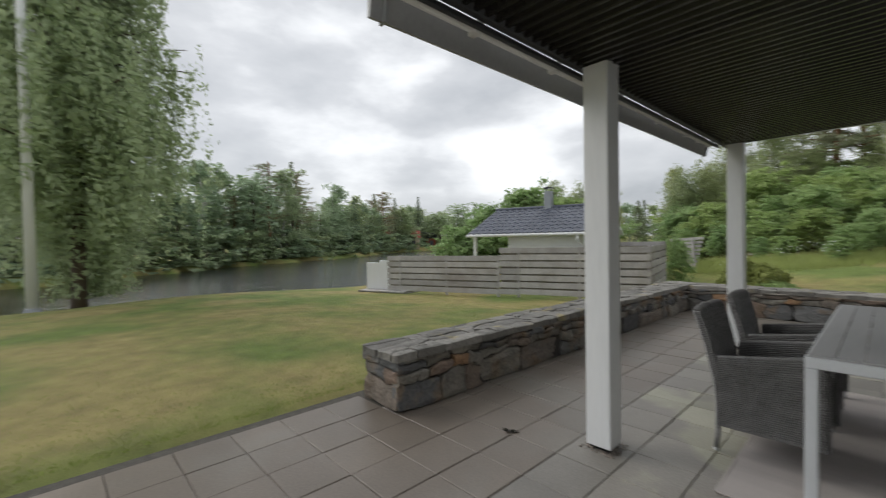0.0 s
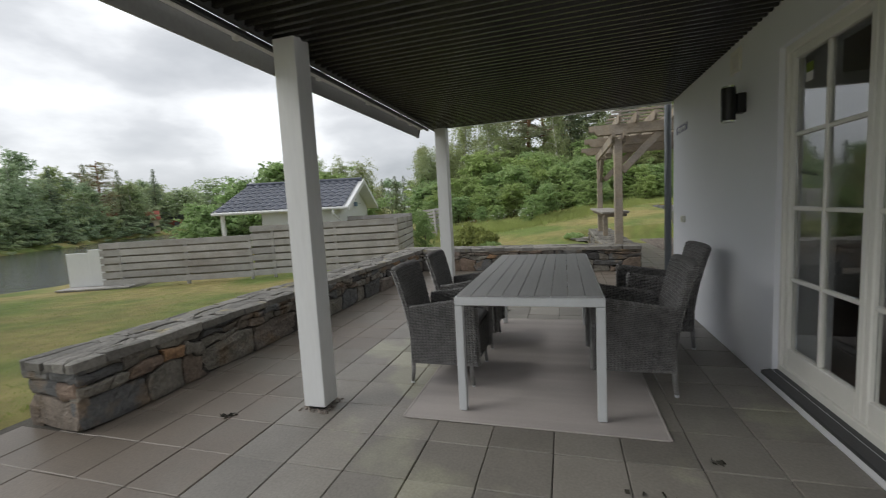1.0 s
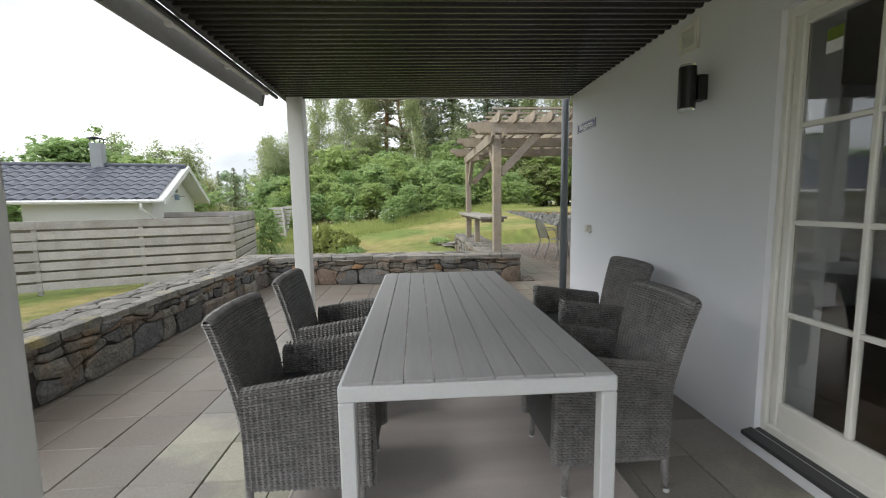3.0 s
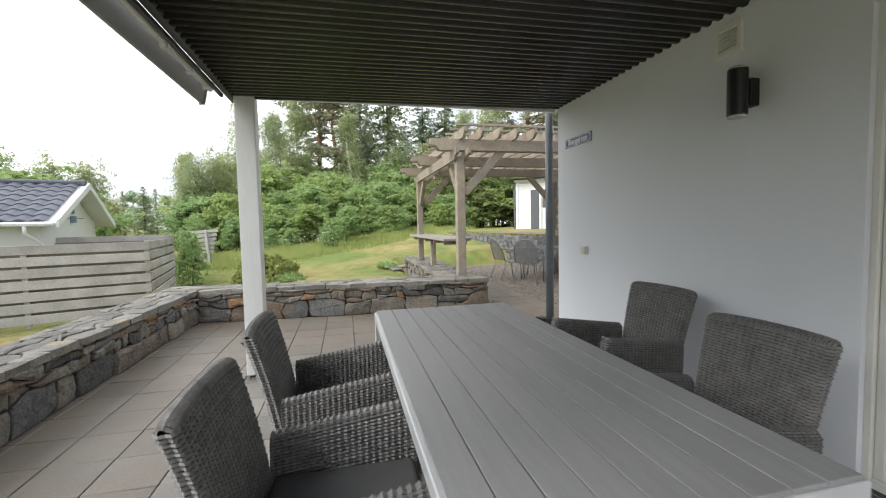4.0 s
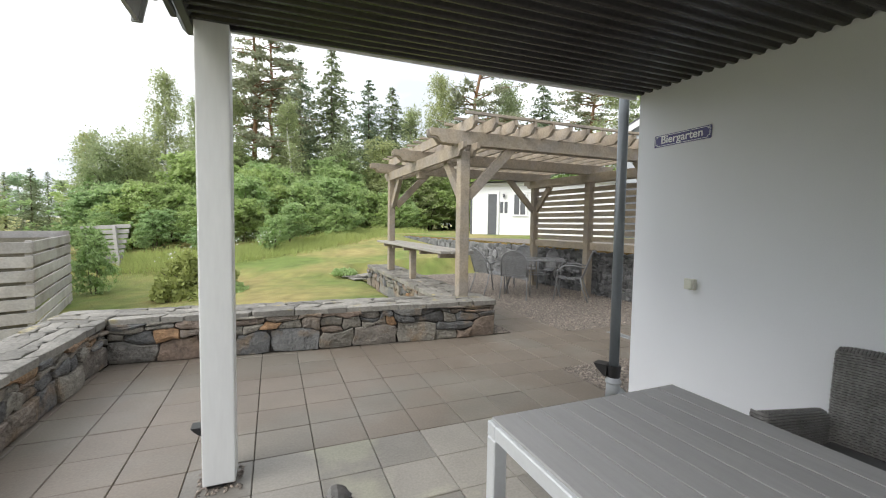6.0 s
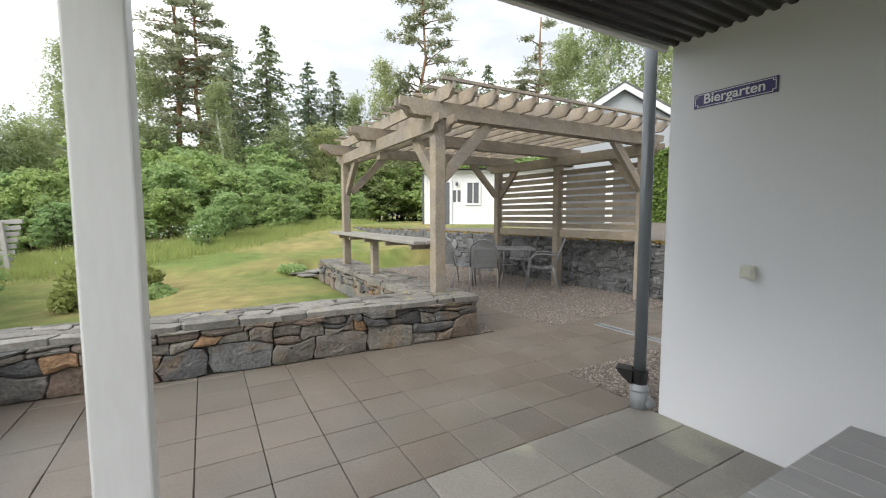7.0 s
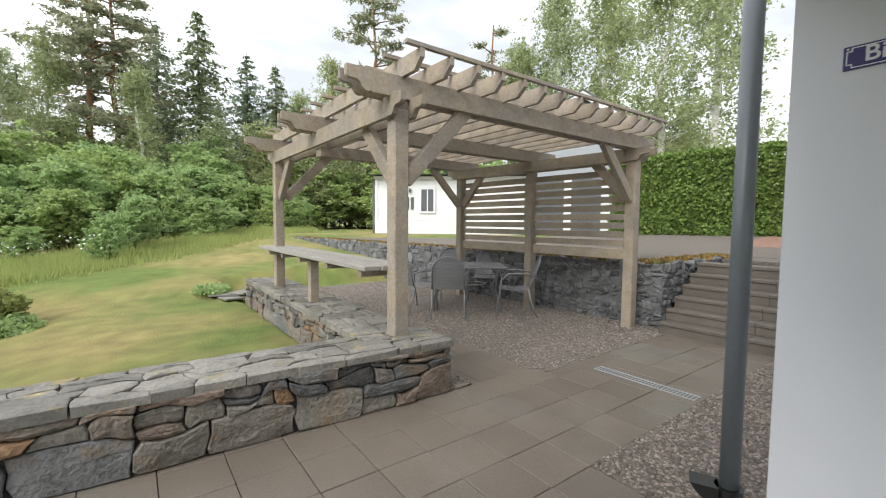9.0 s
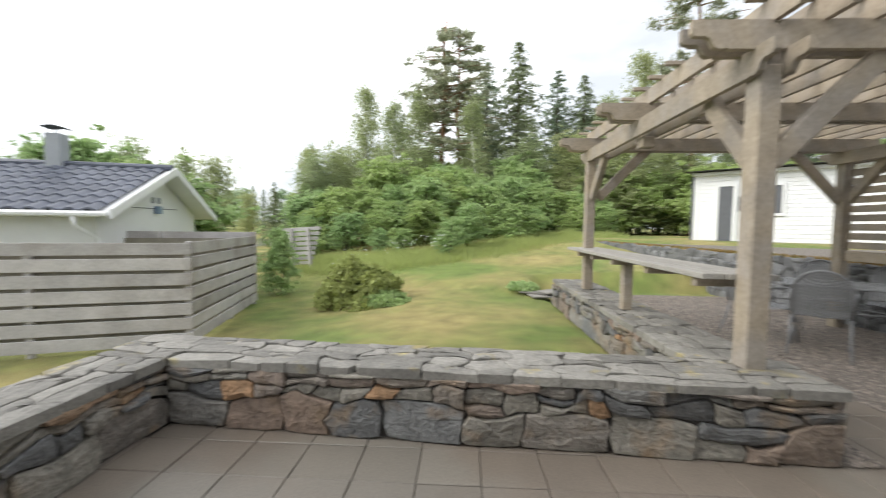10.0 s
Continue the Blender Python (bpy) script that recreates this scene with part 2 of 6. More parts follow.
# open holes between the wires of the steel mesh
nt = M_MESH.node_tree
n_out = nt.nodes["Material Output"]
n_surf = n_out.inputs["Surface"].links[0].from_socket
n_tc, n_chk, n_tr, n_mix = nt.nodes.new("ShaderNodeTexCoord"), nt.nodes.new("ShaderNodeTexChecker"), nt.nodes.new("ShaderNodeBsdfTransparent"), nt.nodes.new("ShaderNodeMixShader")
n_chk.inputs["Scale"].default_value = 90
n_chk.inputs["Color1"].default_value, n_chk.inputs["Color2"].default_value = (0.9, 0.9, 0.9, 1), (0, 0, 0, 1)
nt.links.new(n_tc.outputs["Object"], n_chk.inputs["Vector"]); nt.links.new(n_chk.outputs["Color"], n_mix.inputs[0])
nt.links.new(n_surf, n_mix.inputs[1]); nt.links.new(n_tr.outputs[0], n_mix.inputs[2]); nt.links.new(n_mix.outputs[0], n_out.inputs["Surface"])
M_ENAMEL = mat("navy_enamel", (0.06, 0.052, 0.19), 0.4, spread=0.1, bump=0.0)
M_ENAMEL_W = mat("white_enamel", (0.84, 0.85, 0.88), 0.4, spread=0.05, bump=0.0)
M_CREAM = mat("cream_plastic", (0.66, 0.66, 0.58), 0.4, spread=0.03, bump=0.0)
M_VENT = mat("vent_plastic", (0.8, 0.79, 0.74), 0.5, spread=0.04, bump=0.0)
M_SILL = mat("dark_grey_sill", (0.045, 0.047, 0.05), 0.45, spread=0.1, bump=0.03)
M_ROOM = mat("room_wall", (0.35, 0.33, 0.3), 0.8, spread=0.05, bump=0.0)
M_ROOMF = mat("room_floor", (0.16, 0.11, 0.07), 0.4, spread=0.15, bump=0.0)
M_DARKWOOD = mat("dark_furniture", (0.03, 0.028, 0.026), 0.5, spread=0.15, bump=0.0)
M_CURTAIN = mat("grey_curtain", (0.45, 0.45, 0.46), 0.9, spread=0.08, bump=0.1)
M_RED = mat("red_roof", (0.30, 0.08, 0.05), 0.8, spread=0.15, bump=0.0)
M_YEL = mat("pale_yellow_wall", (0.55, 0.47, 0.33), 0.8, spread=0.08, bump=0.0)
M_BLUEBOX = mat("blue_grey_box", (0.22, 0.30, 0.40), 0.5, spread=0.05, bump=0.0)
M_STAIN = mat("dark_leaf_litter", (0.03, 0.028, 0.02), 0.9, spread=0.3, bump=0.2)

M_GLASS = bpy.data.materials.new("window_glass")
M_GLASS.use_nodes = True
gn, gl = M_GLASS.node_tree.nodes, M_GLASS.node_tree.links
gp = gn["Principled BSDF"]
gp.inputs["Base Color"].default_value = (0.9, 0.93, 0.92, 1)
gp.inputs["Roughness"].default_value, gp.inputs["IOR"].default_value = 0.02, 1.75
gp.inputs["Transmission Weight"].default_value = 1.0

M_WATER = bpy.data.materials.new("lake_water")
M_WATER.use_nodes = True
an, al = M_WATER.node_tree.nodes, M_WATER.node_tree.links
ap = an["Principled BSDF"]
ap.inputs["Base Color"].default_value = (0.02, 0.025, 0.026, 1)
ap.inputs["Roughness"].default_value = 0.06
a_geo = an.new("ShaderNodeNewGeometry")
a_map = an.new("ShaderNodeMapping"); a_map.inputs["Scale"].default_value = (1.0, 1.0, 1.0)
a_n = an.new("ShaderNodeTexNoise"); a_n.inputs["Scale"].default_value = 2.4; a_n.inputs["Detail"].default_value = 4
a_b = an.new("ShaderNodeBump"); a_b.inputs["Strength"].default_value = 1.0; a_b.inputs["Distance"].default_value = 0.22
al.new(a_geo.outputs["Position"], a_map.inputs["Vector"]); al.new(a_map.outputs["Vector"], a_n.inputs["Vector"])
al.new(a_n.outputs["Fac"], a_b.inputs["Height"]); al.new(a_b.outputs["Normal"], ap.inputs["Normal"])

# ---------------------------------------------------------------- mesh helpers
def box(bm, x0, x1, y0, y1, z0, z1, bevel=0.0, m=None, seg=1):
    made = bmesh.ops.create_cube(bm, size=1.0)["verts"]
    t = Matrix.Translation(((x0 + x1) / 2, (y0 + y1) / 2, (z0 + z1) / 2)) @ Matrix.Diagonal((x1 - x0, y1 - y0, z1 - z0, 1))
    bmesh.ops.transform(bm, matrix=(m @ t) if m else t, verts=made)
    if bevel:
        edges = list({e for v in made for e in v.link_edges})
        bmesh.ops.bevel(bm, geom=edges, offset=bevel, segments=seg, affect="EDGES", profile=0.6)
    return bm


def tube(bm, p0, p1, r0, r1=None, seg=12, caps=True):
    p0, p1 = Vector(p0), Vector(p1)
    d = p1 - p0
    made = bmesh.ops.create_cone(bm, cap_ends=caps, segments=seg, radius1=r0, radius2=r0 if r1 is None else r1, depth=d.length)["verts"]
    bmesh.ops.transform(bm, matrix=Matrix.Translation((p0 + p1) / 2) @ d.to_track_quat("Z", "Y").to_matrix().to_4x4(), verts=made)
    return bm


def sweep(bm, points, r, seg=8, closed=False):
    """A round bar along a line of points."""
    pts = [Vector(p) for p in points]
    rings = []
    up = Vector((0.13, 0.21, 0.97)).normalized()
    for k, p in enumerate(pts):
        a = pts[k - 1] if (k or closed) else p
        b = pts[(k + 1) % len(pts)] if (k < len(pts) - 1 or closed) else p
        d = (b - a).normalized()
        u = d.cross(up)
        u = u.normalized() if u.length > 1e-4 else Vector((1, 0, 0))
        v = d.cross(u)
        rr = r[k] if isinstance(r, (list, tuple)) else r
        rings.append([bm.verts.new(p + (u * math.cos(2 * math.pi * i / seg) + v * math.sin(2 * math.pi * i / seg)) * rr) for i in range(seg)])
    n = len(rings)
    for k in range(n if closed else n - 1):
        a, b = rings[k], rings[(k + 1) % n]
        for i in range(seg):
            bm.faces.new((a[i], a[(i + 1) % seg], b[(i + 1) % seg], b[i]))
    if not closed:
        bm.faces.new(rings[0][::-1]); bm.faces.new(rings[-1])
    return bm


def outline(bm, pts, lo, hi, m=None):
    """A flat outline (x, z pairs) given thickness along y from lo to hi."""
    a = [bm.verts.new((x, lo, z)) for x, z in pts]
    b = [bm.verts.new((x, hi, z)) for x, z in pts]
    bm.faces.new(a); bm.faces.new(b[::-1])
    for k in range(len(pts)):
        j = (k + 1) % len(pts)
        bm.faces.new((a[j], a[k], b[k], b[j]))
    if m:
        bmesh.ops.transform(bm, matrix=m, verts=a + b)
    return bm


def to_mesh(name, bm, material, smooth=False):
    me = bpy.data.meshes.new(name)
    bmesh.ops.recalc_face_normals(bm, faces=bm.faces)
    bm.to_mesh(me)
    bm.free()
    me.materials.append(material)
    if smooth:
        me.polygons.foreach_set("use_smooth", [True] * len(me.polygons))
    return me


def part(name, bm, material, parent, label="", smooth=False):
    ob = new(name, to_mesh(name, bm, material, smooth))
    ob.parent = parent
    if label:
        tagged(ob, label)
    return ob


def piece(name, me, parent, m=None):
    ob = new(name, me)
    ob.parent = parent
    if m is not None:
        ob.matrix_basis = m
    return ob


def thing(name, label, category, m=None, group="", kind=""):
    ob = new(name)
    ob.empty_display_size = 0.1
    if m is not None:
        ob.matrix_basis = m
    return tagged(ob, label, category, group, kind)


def setting(name, bm, material, label="", category="", smooth=False):
    ob = new(name, to_mesh(name, bm, material, smooth))
    return tagged(ob, label, category, kind="structure")


def raw(name, verts, faces, material, smooth=False):
    me = bpy.data.meshes.new(name)
    me.from_pydata([tuple(v) for v in verts], [], [tuple(f) for f in faces])
    me.materials.append(material)
    if smooth:
        me.polygons.foreach_set("use_smooth", [True] * len(me.polygons))
    me.update()
    return me


def sstep(a, b, x):
    t = min(1.0, max(0.0, (x - a) / (b - a)))
    return t * t * (3 - 2 * t)

TOP = 0.46   # height of the low stone walls

# ---------------------------------------------------------------- ground and water
def ground_height(x, y):
    if -4.8 < x < 7.0 and -11.5 < y < 2.35:
        return -0.07
    d = (y - 7.0) * 0.8 + (x + 2.0) * 0.45
    rise = 0.11 * max(0.0, d) if d > 1 else 0.055 * max(0.0, d) ** 2
    rise = min(0.93, rise) * sstep(-12, -4.5, x)
    z = 0.03 + rise - 0.019 * max(0.0, -x - 5.0) * sstep(-3, -6, x)
    z -= 0.30 * sstep(-2.0, -5.6, x) * sstep(-3.5, 4.0, y) * sstep(13, 8, y)
    if x > -0.6 and 2.3 < y < 9 and x < 4.2:
        z = min(z, -0.03)
    z += 0.05 * noise.noise((x * 0.25, y * 0.25, 0.0)) * sstep(6, 14, abs(x + 1.5) + 0.0)
    near = sstep(-16.0, -19.2, x + 0.8 * math.sin(y * 0.21))
    far = sstep(0.0, 3.0, x - (-49.0 - 0.62 * (y - 6.0)) + 1.2 * math.sin(y * 0.17))
    lake = near * far * sstep(72, 64, y)
    z = z * (1 - lake) - 2.3 * lake
    if x < -40 and lake < 0.5:
        z = max(z, -1.25 + 0.5 * sstep(1, 0, lake) + 0.02 * max(0, -x - 60))
    return z


def steps_of(*spans):
    out = []
    for a, b, s in spans:
        out += list(np.arange(a, b - 1e-6, s))
    return out


gx = steps_of((-600, -100, 50), (-100, -24, 3), (-24, -10, 0.7), (-10, 8, 0.25), (8, 40, 1.6), (40, 100, 10), (100, 651, 50))
gy = steps_of((-600, -100, 50), (-100, -12, 4), (-12, 10, 0.25), (10, 24, 0.7), (24, 90, 3), (90, 150, 10), (150, 651, 50))
gv = [(x, y, ground_height(x, y)) for y in gy for x in gx]
nx = len(gx)
gf = [(j * nx + i, j * nx + i + 1, (j + 1) * nx + i + 1, (j + 1) * nx + i) for j in range(len(gy) - 1) for i in range(nx - 1)]
tagged(new("ground", raw("ground", gv, gf, M_LAWN, True)), "mown lawn, yellowed in dry patches, sloping to a lake", "lawn", kind="structure")
wb = bmesh.new()
box(wb, -260, -12.5, -200, 110, -1.6, -1.25)
setting("water", wb, M_WATER, "dark lake water with small ripples", "lake")

# ---------------------------------------------------------------- house
HX, HY = 0.0, -0.05                       # west face and north corner
D0, D1, DZ0, DZ1 = -6.326, -2.6, 0.12, 2.13   # glazed opening
bm = bmesh.new()
box(bm, 0.0, 0.32, D1, HY, -0.1, 3.0)
box(bm, 0.0, 0.32, D0, D1, DZ1, 3.0)
box(bm, 0.0, 0.32, D0, D1, -0.1, DZ0)
box(bm, 0.0, 0.32, -11.0, D0, -0.1, 3.0)
box(bm, 0.32, 6.0, HY - 0.32, HY, -0.1, 3.0)
box(bm, 6.0, 6.3, -11.0, HY, -0.1, 3.0)
box(bm, 0.32, 6.0, -11.0, -10.7, -0.1, 3.0)
setting("wall_west", bm, M_RENDER, "white rendered house wall with a smooth plaster finish", "wall")
bm = bmesh.new()
box(bm, 0.33, 5.99, -10.69, HY - 0.33, 0.04, 0.11)
setting("floor_inside", bm, M_ROOMF, "dim brown floor of the room behind the glass", "floor")
bm = bmesh.new()
box(bm, 0.33, 5.99, -10.69, HY - 0.33, 2.42, 2.52)
setting("ceiling_inside", bm, M_ROOM, "dim ceiling of the room behind the glass", "ceiling")
bm = bmesh.new()
box(bm, 2.9, 3.0, -10.6, -0.5, 0.11, 2.42)
setting("wall_inside", bm, M_ROOM, "plain inner wall behind the glass doors", "wall")
# roof slab over house, out of view
bm = bmesh.new()
box(bm, -0.02, 6.6, -11.3, 0.2, 3.0, 3.2)
setting("house_roof", bm, M_DARKWALL, "flat dark roof over the house", "roof")

# terrace roof: corrugated sheet, ribs running out from the wall
RZ, RY0, RY1, RX0 = 2.385, -4.95, -0.03, -2.98
pitch = 0.076
prof = []
k = 0
y = RY0
while y < RY1 - 0.01:
    prof += [(y, 0.002), (y + pitch * 0.06, 0.0), (y + pitch * 0.38, 0.0), (y + pitch * 0.45, 0.003), (y + pitch * 0.53, 0.016), (y + pitch * 0.58, 0.019), (y + pitch * 0.86, 0.019), (y + pitch * 0.93, 0.014)]
    y += pitch
verts, faces = [], []
for (yy, dz) in prof:
    for xx, zz in ((RX0, RZ - 0.035), (-0.004, RZ)):
        verts.append((xx, yy, zz + dz))
n0 = len(verts)
for (yy, dz) in prof:
    for xx, zz in ((RX0, RZ - 0.035), (-0.004, RZ)):
        verts.append((xx, yy, zz + 0.12))
for i in range(len(prof) - 1):
    a = 2 * i
    faces.append((a, a + 1, a + 3, a + 2))
    faces.append((n0 + a, n0 + a + 2, n0 + a + 3, n0 + a + 1))
    faces.append((a, a + 2, n0 + a + 2, n0 + a))
faces += [(0, n0, n0 + 1, 1), (n0 - 2, n0 - 1, 2 * n0 - 1, 2 * n0 - 2)]
tagged(new("ceiling", raw("ceiling", verts, faces, M_CEIL, True)), "dark brown corrugated sheet ceiling over the terrace", "ceiling", kind="structure")
bm = bmesh.new()
box(bm, RX0 + 0.06, -0.02, RY1 - 0.005, RY1 + 0.03, RZ - 0.022, RZ + 0.02, 0.004)
setting("trim", bm, M_WHITE, "white edge board of the terrace roof", "trim")

# posts
def post(x, y, w=0.155):
    t = thing("porch_post", "white painted square wooden porch post on a metal shoe", "post", pose(x, y, 0), "porch posts")
    b = bmesh.new()
    box(b, -w / 2, w / 2, -w / 2, w / 2, 0.025, RZ - 0.02, 0.008, seg=2)
    part("shaft", b, M_WHITE, t)
    b = bmesh.new()
    box(b, -w / 2 + 0.02, w / 2 - 0.02, -w / 2 + 0.02, w / 2 - 0.02, 0.004, 0.024)
    part("post_shoe", b, M_BLACK, t, "dark metal post shoe")
    rg = random.Random(int(100 * y) + 7)
    vs, fs = [], []
    for _ in range(170):
        pebble(vs, fs, rg.uniform(-0.11, 0.11), rg.uniform(-0.11, 0.11), 0.002, rg.uniform(0.006, 0.013), rg)
    st = tagged(new("pebbles", raw("pebbles", vs, fs, M_PEBBLE)), "loose brown pebbles round a porch post's foot", "pebbles", kind="stuff")
    st.matrix_basis = pose(x, y, 0.001)
    return t


def pebble(vs, fs, x, y, z, r, rg):
    a = rg.random() * 6.28
    c, s = math.cos(a), math.sin(a)
    ex, ey, ez = r * rg.uniform(0.9, 1.5), r * rg.uniform(0.7, 1.1), r * rg.uniform(0.5, 0.9)
    b = len(vs)
    for px, py, pz in ((1, 0, 0), (0.3, 0.9, 0.1), (-0.8, 0.5, 0), (-0.7, -0.6, 0.1), (0.4, -0.85, 0), (0, 0, 1), (0, 0, -0.8)):
        vs.append((x + (px * ex) * c - (py * ey) * s, y + (px * ex) * s + (py * ey) * c, z + pz * ez))
    for i in range(5):
        fs.append((b + i, b + (i + 1) % 5, b + 5))
        fs.append((b + (i + 1) % 5, b + i, b + 6))


post(-2.878, -3.352)
post(-2.868, -0.05)

# awning box along the roof edge
aw = thing("awning_box", "grey aluminium awning profile along the terrace roof edge", "awning")
b = bmesh.new()
outline(b, [(-3.13, 2.225), (-3.112, 2.223), (-3.09, 2.365), (-3.12, 2.38)], -4.87, -0.31)
part("front_profile", b, M_AWN, aw)
b = bmesh.new()
sweep(b, [(-3.055, -4.87, 2.335), (-3.055, -0.34, 2.335)], 0.022, 10)
part("roller_tube", b, M_VENT, aw, "cream-painted round tube", True)
# rail in the dark sill colour, painting in the shaded gap behind the awning
b = bmesh.new()
box(b, -3.024, -2.998, -4.95, -0.2, 2.315, 2.345, 0.004)
part("mounting_rail", b, M_SILL, aw, "mounting rail darkened for the shaded gap")
b = bmesh.new()
box(b, -3.134, -3.128, -4.86, -0.32, 2.29, 2.297)
part("seam", b, M_SILL, aw, "dark seam along the profile")
for yy in (-4.8, -0.33):
    b = bmesh.new(); outline(b, [(-3.14, 2.218), (-3.1, 2.22), (-3.07, 2.36), (-3.125, 2.39)], yy - 0.008, yy + 0.008); part("end_cap", b, M_GREY, aw)
for yy in (-4.3, -3.6, -2.75, -1.9, -1.15, -0.75, -0.42):
    b = bmesh.new()
    box(b, -3.09, -2.985, yy - 0.022, yy + 0.022, 2.352, 2.366, 0.003)
    box(b, -3.083, -3.027, yy - 0.022, yy + 0.022, 2.306, 2.352, 0.004)
    part("bracket", b, M_VENT, aw, "cream clamp bracket")
# gutter coloured dark as well, as shade between awning and roof
gut = thing("rain_gutter", "metal gutter along the terrace roof edge, darkened for the shaded gap", "gutter")
b = bmesh.new()
outline(b, [(-3.02, 2.42), (-3.02, 2.37), (-2.995, 2.345), (-2.96, 2.345), (-2.94, 2.37), (-2.94, 2.39), (-2.975, 2.39)], -4.98, 0.06)
part("channel", b, M_SILL, gut)

# downpipe
dp = thing("downpipe", "dark grey round downpipe with a leaf catcher at the house corner", "downpipe", pose(-0.035, 0.075, 0))
b = bmesh.new(); tube(b, (0, 0, 0.2), (0, 0, 2.42), 0.039, seg=24); part("pipe", b, M_PIPE, dp, smooth=True)
b = bmesh.new()
sweep(b, [(0.0, 0, 2.42), (0.03, -0.02, 2.52), (0.10, -0.05, 2.6)], 0.04, 14); part("elbow", b, M_PIPE_L, dp, "pale grey elbow", True)
b = bmesh.new(); tube(b, (0, 0, 0.17), (0, 0, 0.265), 0.05, 0.056, 24)
outline(b, [(-0.15, 0.265), (-0.04, 0.265), (-0.04, 0.17), (-0.06, 0.17), (-0.13, 0.235)], -0.05, 0.05, pose(0, 0, 0, 0, 0, -65))
part("leaf_catcher", b, M_BLACK, dp, "black leaf catcher")
b = bmesh.new(); tube(b, (0, 0, 0.0), (0, 0, 0.17), 0.058, 0.052, 24); tube(b, (0, 0, 0.12), (0, 0, 0.14), 0.062, seg=24)
part("socket", b, M_PIPE_L, dp, "pale grey plastic socket", True)
b = bmesh.new(); sweep(b, [(0, 0, 0.05), (0.05, -0.02, 0.02), (0.09, -0.03, -0.03)], 0.055, 14); part("drain_bend", b, M_PIPE_L, dp, "pale grey plastic bend", True)

# ---------------------------------------------------------------- glazed doors
def sash(y_hi, y_lo, cols):
    """One glazed sash between two heights, with muntins four panes high."""
    t = thing("window_1", "cream-white glazed terrace door with small panes", "glass door", kind="structure")
    x0, x1, z0, z1 = 0.045, 0.095, DZ0 + 0.045, DZ1 - 0.045
    st = 0.045
    b = bmesh.new()
    box(b, x0, x1, y_lo, y_lo + st, z0, z1, 0.006)
    box(b, x0, x1, y_hi - st, y_hi, z0, z1, 0.006)
    box(b, x0 + 0.002, x1 - 0.002, y_lo + st, y_hi - st, z0, z0 + 0.125, 0.004)
    box(b, x0 + 0.002, x1 - 0.002, y_lo + st, y_hi - st, z1 - st, z1, 0.004)
    part("window_frame", b, M_FRAME, t)
    gy0, gy1, gz0, gz1 = y_lo + st, y_hi - st, z0 + 0.125, z1 - st
    for c in range(1, cols):
        b = bmesh.new(); yy = gy0 + (gy1 - gy0) * c / cols
        box(b, x0 + 0.006, x1 - 0.01, yy - 0.012, yy + 0.012, gz0 + 0.002, gz1 - 0.002, 0.004); part("muntin", b, M_FRAME, t)
    for r in range(1, 4):
        b = bmesh.new(); zz = gz0 + (gz1 - gz0) * r / 4
        box(b, x0 + 0.009, x1 - 0.013, gy0 + 0.002, gy1 - 0.002, zz - 0.012, zz + 0.012, 0.004); part("muntin", b, M_FRAME, t)
    for c in range(cols):
        for r in range(4):
            b = bmesh.new()
            ya, yb = gy0 + (gy1 - gy0) * c / cols, gy0 + (gy1 - gy0) * (c + 1) / cols
            za, zb = gz0 + (gz1 - gz0) * r / 4, gz0 + (gz1 - gz0) * (r + 1) / 4
            box(b, 0.066, 0.072, ya + 0.004, yb - 0.004, za + 0.004, zb - 0.004)
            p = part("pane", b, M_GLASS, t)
            p.visible_shadow = False
    return t


fr = thing("door_1", "cream-white outer frame of the terrace doors", "door frame", kind="structure")
for (a, c, d, e) in ((D0, D0 + 0.045, DZ0, DZ1), (D1 - 0.03, D1, DZ0, DZ1)):
    b = bmesh.new(); box(b, 0.03, 0.12, a, c, d, e, 0.004); part("jamb", b, M_FRAME, fr)
b = bmesh.new(); box(b, 0.03, 0.12, D0 + 0.045, D1 - 0.03, DZ1 - 0.045, DZ1, 0.004); part("head", b, M_FRAME, fr)
b = bmesh.new(); box(b, 0.03, 0.12, D0 + 0.045, D1 - 0.03, DZ0, DZ0 + 0.045, 0.004); part("threshold", b, M_FRAME, fr)
for k in range(5):
    sash(-2.631 - 0.73 * k, -3.359 - 0.73 * k, 2)
b = bmesh.new()
outline(b, [(-0.055, 0.088), (-0.055, 0.108), (0.04, 0.128), (0.04, 0.108)], D0 - 0.05, D1 + 0.015)
setting("sill", b, M_SILL, "dark grey metal sill under the terrace doors", "sill")

# the room behind the glass
cu = thing("curtain", "pale grey curtain hanging in folds behind the glass", "curtain")
b = bmesh.new()
for s in (0, 1):
    vs = [[b.verts.new((0.42 + 0.03 * math.sin(i * 1.1) + 0.012 * s, -4.15 + i * 0.035, z)) for z in (0.13, 2.3)] for i in range(15)]
    for i in range(14):
        b.faces.new((vs[i][0], vs[i + 1][0], vs[i + 1][1], vs[i][1]))
part("drape", b, M_CURTAIN, cu, smooth=True)
dt = thing("dining_table", "dark dining table in the room behind the glass", "table", pose(1.6, -4.3, 0.11))
b = bmesh.new(); box(b, -0.45, 0.45, -1.0, 1.0, 0.71, 0.75, 0.008); part("tabletop", b, M_DARKWOOD, dt)
for sx in (-0.38, 0.38):
    for sy in (-0.92, 0.92):
        b = bmesh.new(); box(b, sx - 0.035, sx + 0.035, sy - 0.035, sy + 0.035, 0, 0.71, 0.004); part("leg", b, M_DARKWOOD, dt)
